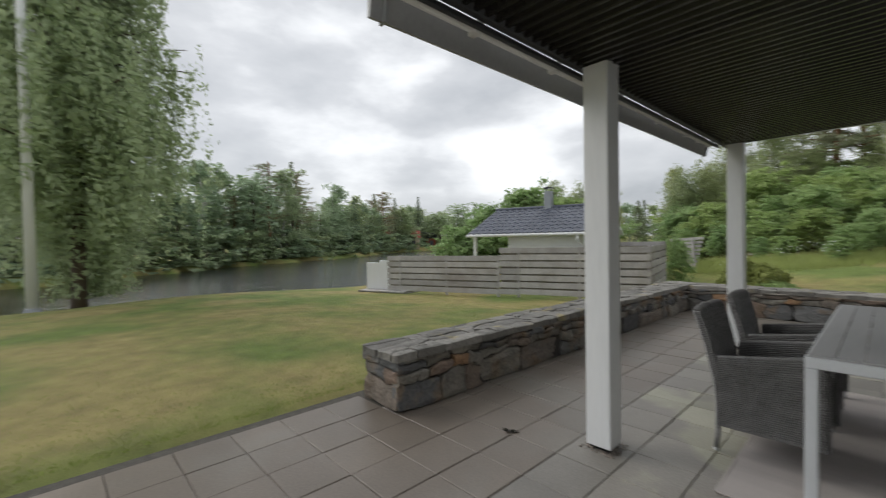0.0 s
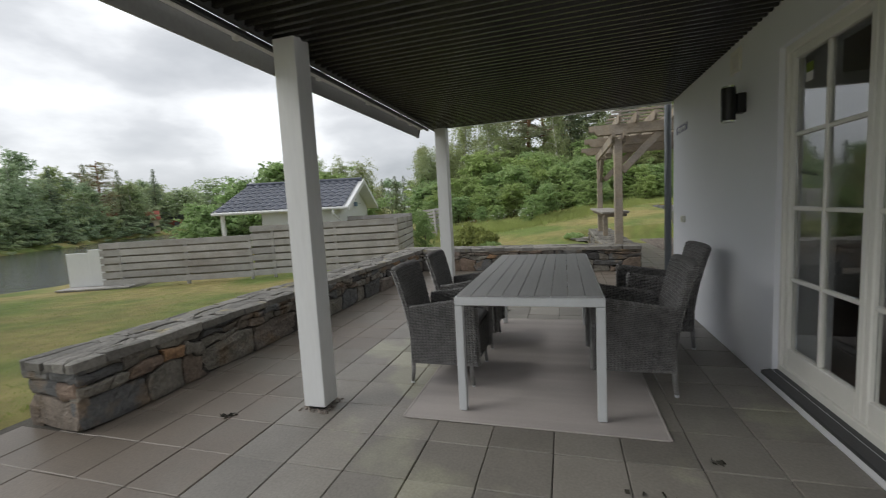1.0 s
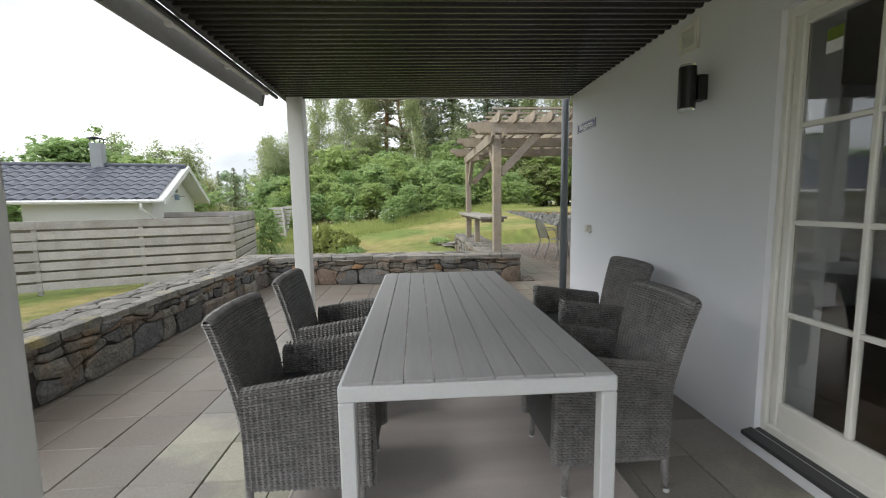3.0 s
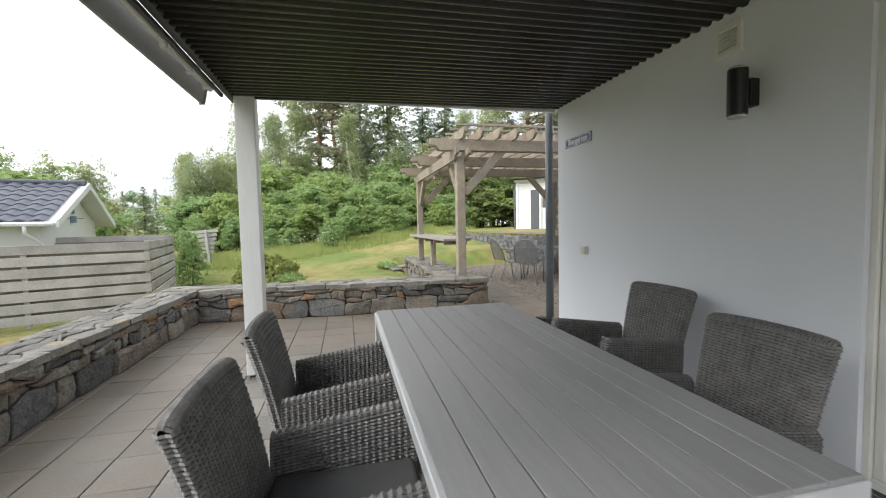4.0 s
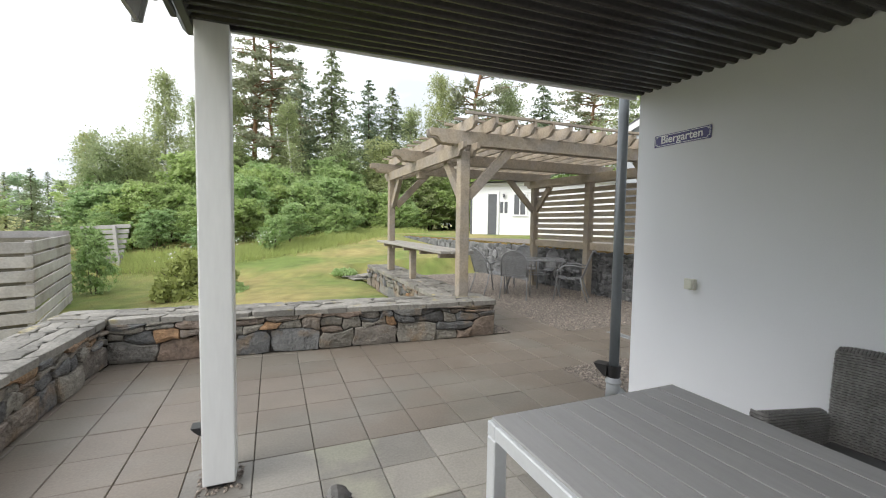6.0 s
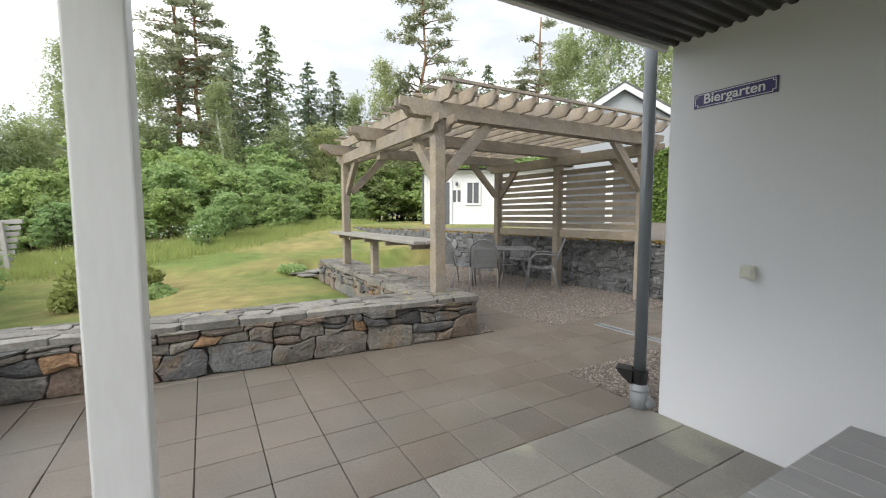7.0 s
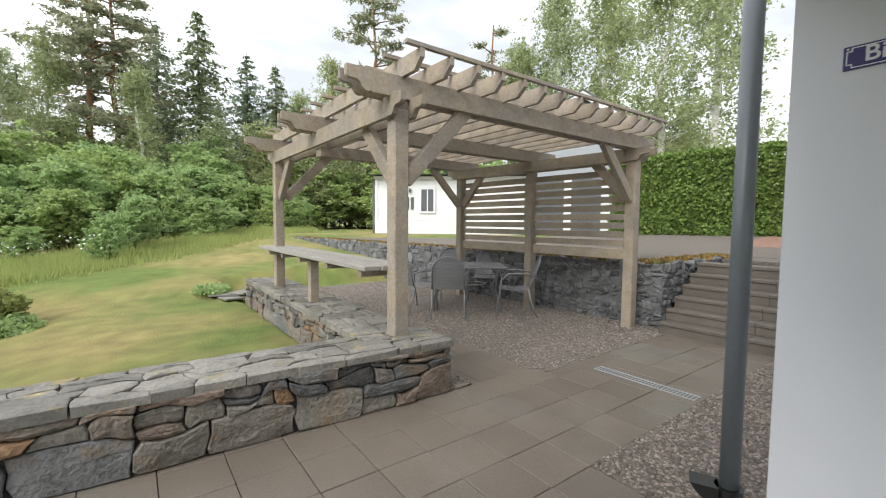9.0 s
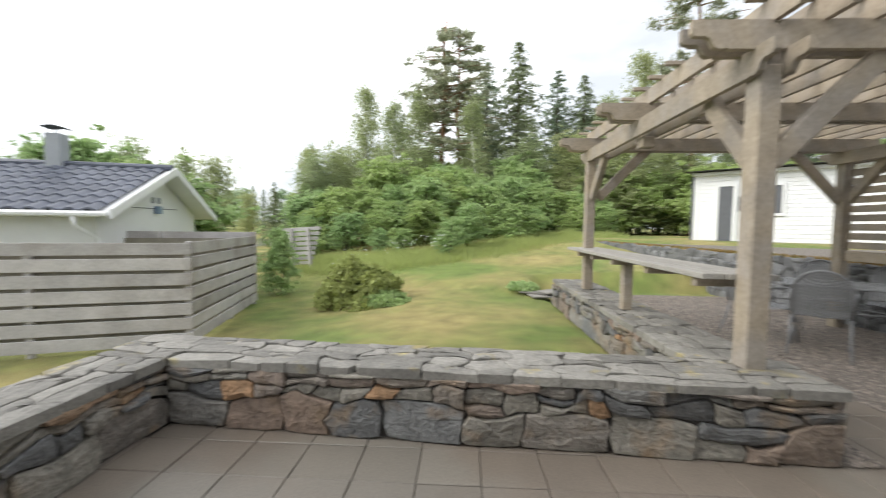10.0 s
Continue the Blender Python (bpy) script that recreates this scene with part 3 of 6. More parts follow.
for cx, cy, rz in ((0.95, -3.7, -90), (0.95, -4.6, -90)):
    ch = thing("dining_chair", "dark dining chair in the room behind the glass", "chair", pose(cx, cy, 0.11, 0, 0, rz), "indoor chairs")
    b = bmesh.new(); box(b, -0.22, 0.22, -0.22, 0.22, 0.43, 0.48, 0.01); part("seat", b, M_DARKWOOD, ch)
    b = bmesh.new(); box(b, -0.22, 0.22, -0.24, -0.20, 0.48, 0.95, 0.01); part("backrest", b, M_DARKWOOD, ch)
    for sx in (-0.19, 0.19):
        for sy in (-0.19, 0.19):
            b = bmesh.new(); box(b, sx - 0.02, sx + 0.02, sy - 0.02, sy + 0.02, 0, 0.43); part("leg", b, M_DARKWOOD, ch)

# ---------------------------------------------------------------- wall fixtures
wlamp = thing("wall_lamp", "black cylindrical up-and-down wall lamp", "wall lamp", pose(0, -2.1, -0.012))
b = bmesh.new(); tube(b, (-0.105, 0, 1.815), (-0.105, 0, 2.045), 0.047, seg=28); part("cylinder", b, M_BLACK, wlamp, smooth=False)
b = bmesh.new(); box(b, -0.058, -0.001, -0.035, 0.035, 1.86, 2.0, 0.004); part("wall_bracket", b, M_BLACK, wlamp)
for zz in (1.803, 2.047):
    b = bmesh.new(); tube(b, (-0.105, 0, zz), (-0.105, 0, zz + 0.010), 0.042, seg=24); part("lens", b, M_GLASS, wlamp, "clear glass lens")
ve = thing("wall_vent", "cream louvred vent grille on the wall", "vent", pose(0, -1.955, 2.25))
b = bmesh.new()
for (a, c, d, e) in ((-0.085, 0.085, 0.055, 0.085), (-0.085, 0.085, -0.085, -0.055), (-0.085, -0.055, -0.055, 0.055), (0.055, 0.085, -0.055, 0.055)):
    box(b, -0.022, -0.001, a, c, d, e, 0.003)
part("frame", b, M_VENT, ve)
for i in range(8):
    b = bmesh.new(); zz = -0.049 + i * 0.014
    box(b, -0.016, -0.003, -0.054, 0.054, zz - 0.004, zz + 0.004, m=None); part("slat", b, M_VENT, ve)
b = bmesh.new(); box(b, -0.003, -0.001, -0.054, 0.054, -0.054, 0.054); part("backing", b, M_DARKWALL, ve)
sw = thing("wall_switch", "small cream outdoor switch box on the wall", "switch", pose(0, -0.545, 1.015))
b = bmesh.new(); box(b, -0.034, -0.001, -0.036, 0.036, -0.036, 0.036, 0.006, seg=2); part("housing", b, M_CREAM, sw)
b = bmesh.new(); box(b, -0.04, -0.034, -0.024, 0.024, -0.024, 0.024, 0.003); part("rocker", b, M_CREAM, sw)
pl = thing("enamel_sign", "navy enamel sign with white gothic-style lettering reading Biergarten", "sign", pose(0, -0.415, 2.01, 0, 0, -90) @ pose(0, 0, 0, 90, 0, 0))
b = bmesh.new(); box(b, -0.215, 0.215, -0.042, 0.042, 0.001, 0.006, 0.002); part("plate", b, M_ENAMEL, pl)
b = bmesh.new()
for (a, c, d, e) in ((-0.19, 0.19, 0.0325, 0.036), (-0.19, 0.19, -0.036, -0.0325), (-0.207, -0.2035, -0.021, 0.021), (0.2035, 0.207, -0.021, 0.021),
                     (-0.1935, -0.19, 0.021, 0.036), (0.19, 0.1935, 0.021, 0.036), (-0.1935, -0.19, -0.036, -0.021), (0.19, 0.1935, -0.036, -0.021),
                     (-0.207, -0.1935, 0.021, 0.0245), (0.1935, 0.207, 0.021, 0.0245), (-0.207, -0.1935, -0.0245, -0.021), (0.1935, 0.207, -0.0245, -0.021)):
    box(b, a, c, d, e, 0.0055, 0.0068)
part("line", b, M_ENAMEL_W, pl)
fc = bpy.data.curves.new("lettering", "FONT")
fc.body, fc.size, fc.align_x, fc.align_y, fc.extrude, fc.offset = "Biergarten", 0.076, "CENTER", "CENTER", 0.0006, 0.0012
fo = new("lettering", fc); fo.parent = pl
fo.matrix_basis = pose(0, 0.003, 0.0072)
fc.materials.append(M_ENAMEL_W)
for sx in (-0.203, 0.203):
    b = bmesh.new(); tube(b, (sx, 0.032, 0.0055), (sx, 0.032, 0.0085), 0.004, seg=10); part("screw", b, M_ALU, pl)

# ---------------------------------------------------------------- upper terrace, steps
UP = 0.865                                  # height of the yard above the retaining wall
b = bmesh.new()
box(b, 5.5, 30.0, -14.0, 2.3, -0.3, UP)
box(b, 4.2, 30.0, 2.3, 7.0, -0.3, UP + 0.005)
outline(b, [(6.4, UP - 0.08), (6.4, UP + 0.007), (10.8, UP + 0.3), (30.0, UP + 0.52), (30.0, UP - 0.08)], -14.0, 8.0)
low_ring = [b.verts.new((x, y, -0.3)) for x, y in ((3.95, 7.0), (30.0, 7.0), (30.0, 20.0), (3.4, 20.0), (2.85, 14.4))]
top_ring = [b.verts.new((v.co.x, v.co.y, UP + 0.004)) for v in low_ring]
b.faces.new(top_ring); b.faces.new(low_ring[::-1])
for k in range(5):
    b.faces.new((low_ring[k], low_ring[(k + 1) % 5], top_ring[(k + 1) % 5], top_ring[k]))
setting("upper_ground", b, M_GRAVEL, "pale gravel yard above the retaining wall", "gravel yard")
b = bmesh.new()
box(b, 1.6, 4.35, -4.0, 2.9, -0.05, 0.006, 0, pose(6.4, 0, UP + 0.007, 0, -3.81, 0))
setting("brick_path", b, mat("red_brown_paving", (0.27, 0.16, 0.12), 0.8, spread=0.3, scale=9, fine=50, bump=0.4), "reddish block-paved drive beyond the steps", "drive")
stp = thing("garden_steps", "flight of six brown concrete garden steps", "steps", kind="structure")
RISE, GO = 0.144, 0.222
for i in range(6):
    x0 = 3.40 + GO * i
    yb = 2.07
    for a, c in ((yb - 1.0, yb), (yb - 2.04, yb - 1.002)):
        b = bmesh.new()
        box(b, x0, x0 + GO + 0.25, a, c, RISE * i - (0.03 if i == 0 else 0.0), RISE * (i + 1) - 0.045, 0.003)
        part("riser_block", b, M_STEP, stp)
        b = bmesh.new()
        box(b, x0 - 0.015, x0 + GO + 0.02, a, c, RISE * (i + 1) - 0.044, RISE * (i + 1), 0.006)
        part("tread", b, M_STEP, stp)
# moss along the retaining wall's top
vs, fs = [], []
rg = random.Random(77)
def on_wall_top():
    t = rg.random()
    if t < 0.3:
        q = rg.random()
        return 3.6 - 0.3 * q + rg.uniform(0.0, 0.5), 2.15 + 4.55 * q
    if t < 0.75:
        f = rg.random()
        return 3.3 - 1.0 * f + rg.uniform(0.02, 0.5), 6.7 + 7.8 * f
    return rg.uniform(3.6, 6.4), rg.uniform(2.14, 2.6)
for _ in range(5200):
    x, y = on_wall_top()
    h, a, w = rg.uniform(0.02, 0.06), rg.random() * 6.28, rg.uniform(0.015, 0.04)
    k = len(vs)
    c, s = math.cos(a) * w, math.sin(a) * w
    vs += [(x - c, y - s, UP - 0.005), (x + c, y + s, UP - 0.005), (x - s, y + c, UP + 0.005 + h)]
    fs.append((k, k + 1, k + 2))
tagged(new("moss", raw("moss", vs, fs, M_MOSS)), "orange-brown dry moss along the retaining wall", "moss", kind="stuff")

dr = thing("drain_channel", "galvanised steel channel drain grating set in the path", "drain", pose(1.527, 1.277, 0.001))
for sx in (-0.055, 0.055):
    b = bmesh.new(); box(b, sx - 0.006, sx + 0.006, -0.455, 0.455, 0, 0.006); part("edge_bar", b, M_PIPE_L, dr)
for i in range(31):
    b = bmesh.new(); yy = -0.445 + i * 0.0297
    box(b, -0.049, 0.049, yy - 0.0055, yy + 0.0055, 0.001, 0.005); part("grate_bar", b, M_PIPE_L, dr)

# ---------------------------------------------------------------- pergola
pg = thing("pergola", "weathered pine pergola with scroll-cut beam ends and a slatted screen", "pergola")
def wood(name, x0, x1, y0, y1, z0, z1, m=None, bev=0.006):
    b = bmesh.new(); box(b, x0, x1, y0, y1, z0, z1, bev, m); return part(name, b, M_WOOD, pg)

PX0, PX1, PY0, PY1 = -0.33, 3.31, 2.43, 5.76
SKEW = 0.26                                 # by which the far end of the screen row stands nearer the bar
def row_x(y):
    return PX1 - SKEW * (y - PY0) / (PY1 - PY0)
PZ = 2.30
for (x, y, z0, w) in ((PX0, PY0, TOP - 0.005, 0.135), (PX0 - 0.05, PY1, TOP - 0.005, 0.125), (PX1, PY0, -0.03, 0.14), (row_x(PY1), PY1, -0.03, 0.14), (row_x(4.1), (PY0 + PY1) / 2, -0.03, 0.14)):
    wood("post", x - w / 2, x + w / 2, y - w / 2, y + w / 2, z0, PZ + 0.02, bev=0.01)


def scroll(length, h):
    """Outline of a beam with an S-curved end at each side."""
    pts = []
    e = [(0.0, 1.0), (0.0, 0.56), (0.012, 0.47), (0.035, 0.44), (0.06, 0.45), (0.085, 0.43), (0.105, 0.35), (0.118, 0.22), (0.13, 0.1), (0.15, 0.02), (0.175, 0.0), (0.2, 0.05), (0.21, 0.0)]
    pts += [(x, z * h) for x, z in e]
    pts += [(length - x, z * h) for x, z in reversed(e)]
    return pts


def beam_x(y, x0, x1, z0, h, t=0.045):
    b = bmesh.new(); outline(b, scroll(x1 - x0, h), -t / 2, t / 2, pose(x0, y, z0)); part("cross_beam", b, M_WOOD, pg)


def beam_y(x, y0, y1, z0, h, t=0.045, turn=0):
    b = bmesh.new(); outline(b, scroll(y1 - y0, h), -t / 2, t / 2, pose(x, y0, z0, 0, 0, 90 + turn)); part("long_beam", b, M_WOOD, pg)


for x in (PX0, PX1):
    for s in (-0.092, 0.092):
        beam_y(x + s + (0.03 if x > 0 else 0), PY0 - 0.24, PY1 + 0.3, PZ - 0.05, 0.16, turn=4.35 if x > 0 else 0)
for y in (PY0, (PY0 + PY1) / 2, PY1):
    for s in (-0.06, 0.06):
        beam_x(y + s, PX0 - 0.48, PX1 + 0.36 - (SKEW if y > 5 else 0), PZ + 0.1, 0.17)
nr = 14
for i in range(nr):
    x = PX0 + 0.0 + (PX1 - PX0) * i / (nr - 1)
    b = bmesh.new()
    ya, yb = PY0 - 0.36, PY1 + 0.36
    outline(b, [(0.0, 0.145), (0.0, 0.08), (0.09, 0.0), (yb - ya - 0.09, 0.0), (yb - ya, 0.08), (yb - ya, 0.145)], -0.02, 0.02, pose(x, ya, PZ + 0.262, 0, 0, 90))
    part("rafter", b, M_WOOD, pg)
for i in range(13):
    y = PY0 - 0.345 + (PY1 - PY0 + 0.69) * i / 12
    wood("roof_slat", PX0 - 0.14, PX1 + 0.12, y - 0.02, y + 0.02, PZ + 0.408, PZ + 0.442, bev=0.003)


def brace(x, y, dx, dy):
    L, d = 0.62, 0.06
    up = 0.15 if dx else 0.0                # those along x reach the higher cross beams
    a = Vector((x + dx * 0.06, y + dy * 0.06, PZ - 0.55)); c = Vector((x + dx * (0.56 + up), y + dy * 0.56, PZ - 0.03 + up))
    b = bmesh.new()
    mid, way = (a + c) / 2, c - a
    m = Matrix.Translation(mid) @ way.to_track_quat("Z", "Y").to_matrix().to_4x4()
    box(b, -0.038, 0.038, -0.062, 0.062, -way.length / 2, way.length / 2, 0.006, m)
    part("knee_brace", b, M_WOOD, pg)


brace(PX0, PY0, 1, 0); brace(PX0, PY0, 0, 1); brace(PX0 - 0.03, PY1, 0, -1); brace(PX0, PY1, 1, 0)
brace(PX1, PY0, -1, 0); brace(row_x(PY1), PY1, -1, 0); brace(PX1 - 0.02, PY0, 0, 1); brace(row_x(PY1) + 0.02, PY1, 0, -1)
row_m = pose(PX1, PY0, 0, 0, 0, math.degrees(math.atan2(SKEW, PY1 - PY0)))
run = math.hypot(SKEW, PY1 - PY0)
for ya, yb in ((0.07, run / 2 - 0.07), (run / 2 + 0.07, run - 0.07)):
    for i in range(9):
        z = 1.10 + i * 0.122
        wood("screen_slat", 0.01, 0.035, ya - 0.04, yb + 0.04, z, z + 0.088, row_m, bev=0.003)
    wood("bottom_board", -0.02, 0.025, ya, yb, 0.93, 1.07, row_m, bev=0.004)
wood("beam_block", PX0 - 0.06, PX0 + 0.06, (PY0 + PY1) / 2 - 0.07, (PY0 + PY1) / 2 + 0.07, PZ - 0.16, PZ - 0.052)
# bar shelf on the low wall
bs = thing("bar_shelf", "weathered wooden bar shelf on short posts above the low stone wall", "bar shelf")
for i in range(3):
    b = bmesh.new(); x = -0.60 + i * 0.155
    box(b, x, x + 0.145, 2.5 - 0.02 * i, 6.05, 1.005, 1.045, 0.005); part("plank", b, M_SHELF, bs)
for y in (2.68, 3.45, 4.3, 5.0, 5.62):
    b = bmesh.new(); box(b, -0.56, -0.16, y - 0.03, y + 0.03, 0.94, 1.004, 0.004); part("bearer", b, M_WOOD, bs)
b = bmesh.new(); box(b, -0.44, -0.34, 4.25, 4.35, TOP - 0.005, 0.94, 0.006); part("leg", b, M_WOOD, bs)

# ---------------------------------------------------------------- fence and shed by the water
FA = math.atan2(-0.36, -0.93)
fence_m = pose(-5.66, 4.93, 0, 0, 0, math.degrees(FA))
fn = thing("board_fence", "silvered horizontal board fence, stepping down and worn at the far end", "fence")
side = math.atan2(0.975, -0.22)
PITCH = 0.194                               # from board to board
def fence_run(m, length, boards, z_low, first, worn=False):
    rg = random.Random(int(length * 100))
    for k in range(boards):
        z = z_low + k * PITCH + 0.02
        s = 0.0
        while s < length - 0.05:
            e = min(length, s + 3.3)
            b = bmesh.new()
            top = 0.15
            box(b, s + 0.002, e - 0.002, -0.014, 0.014, z, z + top, 0.003, m @ pose(0, 0, rg.uniform(-0.005, 0.005), 0, rg.uniform(-0.15, 0.15), 0))
            part("board", b, M_FENCE, fn)
            s = e
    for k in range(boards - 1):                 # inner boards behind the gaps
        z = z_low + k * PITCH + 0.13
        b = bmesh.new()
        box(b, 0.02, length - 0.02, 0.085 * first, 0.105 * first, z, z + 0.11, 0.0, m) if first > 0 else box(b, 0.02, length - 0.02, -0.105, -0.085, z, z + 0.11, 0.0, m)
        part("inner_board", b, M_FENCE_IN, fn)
    s = 0.05
    while s < length:
        b = bmesh.new(); box(b, s - 0.035, s + 0.035, min(0.017 * first, 0.08 * first), max(0.017 * first, 0.08 * first), z_low - 0.25, z_low + PITCH * boards - 0.02, 0.004, m)
        part("fence_post", b, M_FENCE, fn); s += 1.65
FZ = -0.08
fence_run(fence_m, 3.9, 7, FZ - PITCH, -1)
fence_run(fence_m @ pose(3.9, 0, 0), 3.8, 6, FZ - 0.03 - PITCH, -1)
side_m = pose(-5.66, 4.93, 0, 0, 0, math.degrees(side))
fence_run(side_m, 3.1, 7, FZ + 0.02 - PITCH, 1)
# rear part of the enclosure
rear = pose(-6.35, 7.98, 0, 0, 0, math.degrees(FA))
fence_run(rear, 5.0, 7, FZ - 0.1, 1)
f2 = thing("garden_screen", "leaning grey slatted garden screen among the shrubs", "fence", pose(-6.85, 11.6, 0.0, 0, 4, 172))
for i in range(8):
    b = bmesh.new(); box(b, -0.36 - 0.045 * i, 0.3 + 0.03 * i, -0.012, 0.012, 0.15 + i * 0.14, 0.25 + i * 0.14, 0.003); part("board", b, M_FENCE, f2)
for sx in (-0.3, 0.22):
    b = bmesh.new(); box(b, sx - 0.04, sx + 0.04, 0.014, 0.08, -0.1, 1.2, 0.003); part("fence_post", b, M_FENCE, f2)
dk = thing("jetty_deck", "grey timber deck by the water behind the fence", "deck")
for i in range(18):
    b = bmesh.new(); box(b, 7.0 + 0.1 * i, 7.095 + 0.1 * i, -5.0, 0.15, -0.22, -0.19, 0.002, fence_m @ pose(0, 0, -0.12)); part("deck_board", b, M_FENCE, dk)
b = bmesh.new(); box(b, 7.0, 8.79, -4.9, 0.1, -1.4, -0.23, 0.0, fence_m @ pose(0, 0, -0.12)); part("deck_frame", b, M_FENCE, dk)
for s, h in ((8.05, 0.98), (8.6, 0.9)):
    ws = thing("wind_screen", "white plastic wind screen panel on the deck", "screen", fence_m @ pose(s - 0.1, -0.35, -0.31))
    b = bmesh.new(); box(b, -0.28, 0.28, -0.02, 0.02, 0.0, h, 0.008); part("panel", b, M_WHITE, ws)

# shed: gable end towards +u; u runs along the ridge
SH = pose(-8.36, 8.42, 0, 0, 0, math.degrees(math.atan2(0.25, 0.97)))
shd = thing("boat_shed", "small white boat shed with a blue-grey tiled roof", "shed", SH)
EZ, PK, HALF, LEN = 1.46, 2.42, 2.45, 4.3
b = bmesh.new()
hw = HALF - 0.35
ez = EZ + 0.35 * (PK - EZ) / HALF
a = [b.verts.new((-0.35, y, z)) for y, z in ((-hw, -0.9), (hw, -0.9), (hw, ez - 0.08), (0, PK - 0.1), (-hw, ez - 0.08))]
c = [b.verts.new((-LEN + 1.4, y, z)) for y, z in ((-hw, -0.9), (hw, -0.9), (hw, ez - 0.08), (0, PK - 0.1), (-hw, ez - 0.08))]
b.faces.new(a); b.faces.new(c[::-1])
for k in range(5):
    j = (k + 1) % 5
    b.faces.new((a[j], a[k], c[k], c[j]))
part("wall", b, M_CLAP, shd)
# pantile roof: rows of waved tiles
def pantiles(sgn):
    vs, fs = [], []
    slope = math.hypot(HALF, PK - EZ)
    rows, per = 8, 0.26
    wave = [0.0, 0.35, 0.8, 1.0, 0.8, 0.35]
    ncol = int(LEN / per)
    for r in range(rows):
        d0, d1 = slope * r / rows, slope * (r + 1) / rows + 0.03
        for cidx in range(ncol):
            base = len(vs)
            for i in range(7):
                u = -LEN + (cidx + i / 6) * per
                wv = wave[i % 6] * 0.045
                for d, lift in ((d0, 0.028), (d1, 0.052)):
                    f = d / slope
                    y, z = -sgn * HALF * f, PK - (PK - EZ) * f
                    vs.append((u, y, z + wv + lift))
            vs_lo = len(vs)
            for i in range(7):
                u = -LEN + (cidx + i / 6) * per
                f = d1 / slope
                vs.append((u, -sgn * HALF * f, PK - (PK - EZ) * f + wave[i % 6] * 0.045 + 0.022))
            for i in range(6):
                fs.append((base + 2 * i, base + 2 * i + 1, base + 2 * i + 3, base + 2 * i + 2))
                fs.append((base + 2 * i + 1, vs_lo + i, vs_lo + i + 1, base + 2 * i + 3))
    return vs, fs
for sgn in (1, -1):
    v, f = pantiles(sgn)
    ob = piece("roof_tiles", raw("roof_tiles", v, f, M_ROOF), shd)
    b = bmesh.new()
    outline(b, [(0, PK), (-sgn * HALF, EZ), (-sgn * HALF, EZ - 0.05), (0, PK - 0.06)], -0.02, LEN - 0.0, pose(0, 0, 0, 0, 0, 90))
    part("roof_deck", b, M_WHITE, shd)
    b = bmesh.new()
    outline(b, [(0, PK + 0.07), (-sgn * (HALF + 0.03), EZ + 0.06), (-sgn * (HALF + 0.03), EZ - 0.09), (0, PK - 0.08)], -0.065, -0.022, pose(0, 0, 0, 0, 0, 90))
    part("bargeboard", b, M_WHITE, shd)
b = bmesh.new(); sweep(b, [(-LEN, 0, PK + 0.06), (-0.02, 0, PK + 0.06)], 0.07, 10); part("ridge_cap", b, M_ROOF, shd)
b = bmesh.new(); sweep(b, [(-LEN, -HALF - 0.05, EZ - 0.02), (0.0, -HALF - 0.05, EZ - 0.02)], 0.05, 8); part("gutter", b, M_WHITE, shd)
b = bmesh.new(); sweep(b, [(-0.45, -HALF - 0.05, EZ - 0.05), (-0.45, -HALF - 0.04, EZ - 0.2), (-0.3, -HALF + 0.28, EZ - 0.42), (-0.3, -HALF + 0.28, -0.8)], 0.035, 8); part("downspout", b, M_WHITE, shd, smooth=True)
b = bmesh.new(); box(b, -0.349, -0.25, -0.12, 0.04, 1.5, 1.66, 0.01); part("floodlight", b, M_BLUEBOX, shd, "blue-grey floodlight")
b = bmesh.new(); sweep(b, [(-0.33, -1.0, 1.6), (-0.33, 0.9, 1.62)], 0.008, 6); part("cable", b, M_DARKWALL, shd)
for yy in (-0.2, 0.06):
    b = bmesh.new(); box(b, -0.349, -0.3, yy - 0.04, yy + 0.04, 1.72, 1.84, 0.005); part("wall_box", b, M_PIPE_L, shd)
b = bmesh.new()
for yy in (-HALF + 0.3,):
    box(b, -LEN + 0.1, -LEN + 0.2, yy - 0.05, yy + 0.05, -0.9, EZ + 0.05)
part("porch_pillar", b, M_WHITE, shd)
b = bmesh.new(); box(b, -2.27, -1.99, -0.15, 0.15, PK - 0.15, PK + 0.66, 0.02, seg=2); part("chimney", b, M_PIPE_L, shd, "grey sheet-metal chimney")
b = bmesh.new(); outline(b, [(-2.31, PK + 0.77), (-2.13, PK + 0.8), (-1.95, PK + 0.77), (-1.95, PK + 0.785), (-2.13, PK + 0.82), (-2.31, PK + 0.785)], -0.19, 0.19)
for sx in (-2.24, -2.02):
    for sy in (-0.15, 0.15):
        tube(b, (sx, sy * 0.8, PK + 0.64), (sx, sy * 0.8, PK + 0.79), 0.012, seg=6)
part("chimney_cap", b, M_DARKWALL, shd, "dark metal chimney cap")

# ---------------------------------------------------------------- white house beyond the pergola
HOUSE = pose(6.0, 15.0, UP - 0.02, 0, 0, math.degrees(math.atan2(-0.67, 0.74)))
hs = thing("white_house", "white clapboard house with grey gable and dark doors", "house", HOUSE)
def hpart(name, mtl, boxes, label=""):
    b = bmesh.new()
    for q in boxes:
        box(b, *q)
    return part(name, b, mtl, hs, label)
WH = 2.35
hpart("wall", M_CLAP, [(0, 10.0, 0.03, 6.5, 0.0, WH)])
for i in range(17):
    z = 0.12 + i * 0.135
    hpart("clapboard", M_CLAP, [(0, 10.0, 0.0, 0.028, z, z + 0.128)])
hpart("plinth", M_PIPE_L, [(0, 10.0, -0.01, 0.03, -0.1, 0.115)])
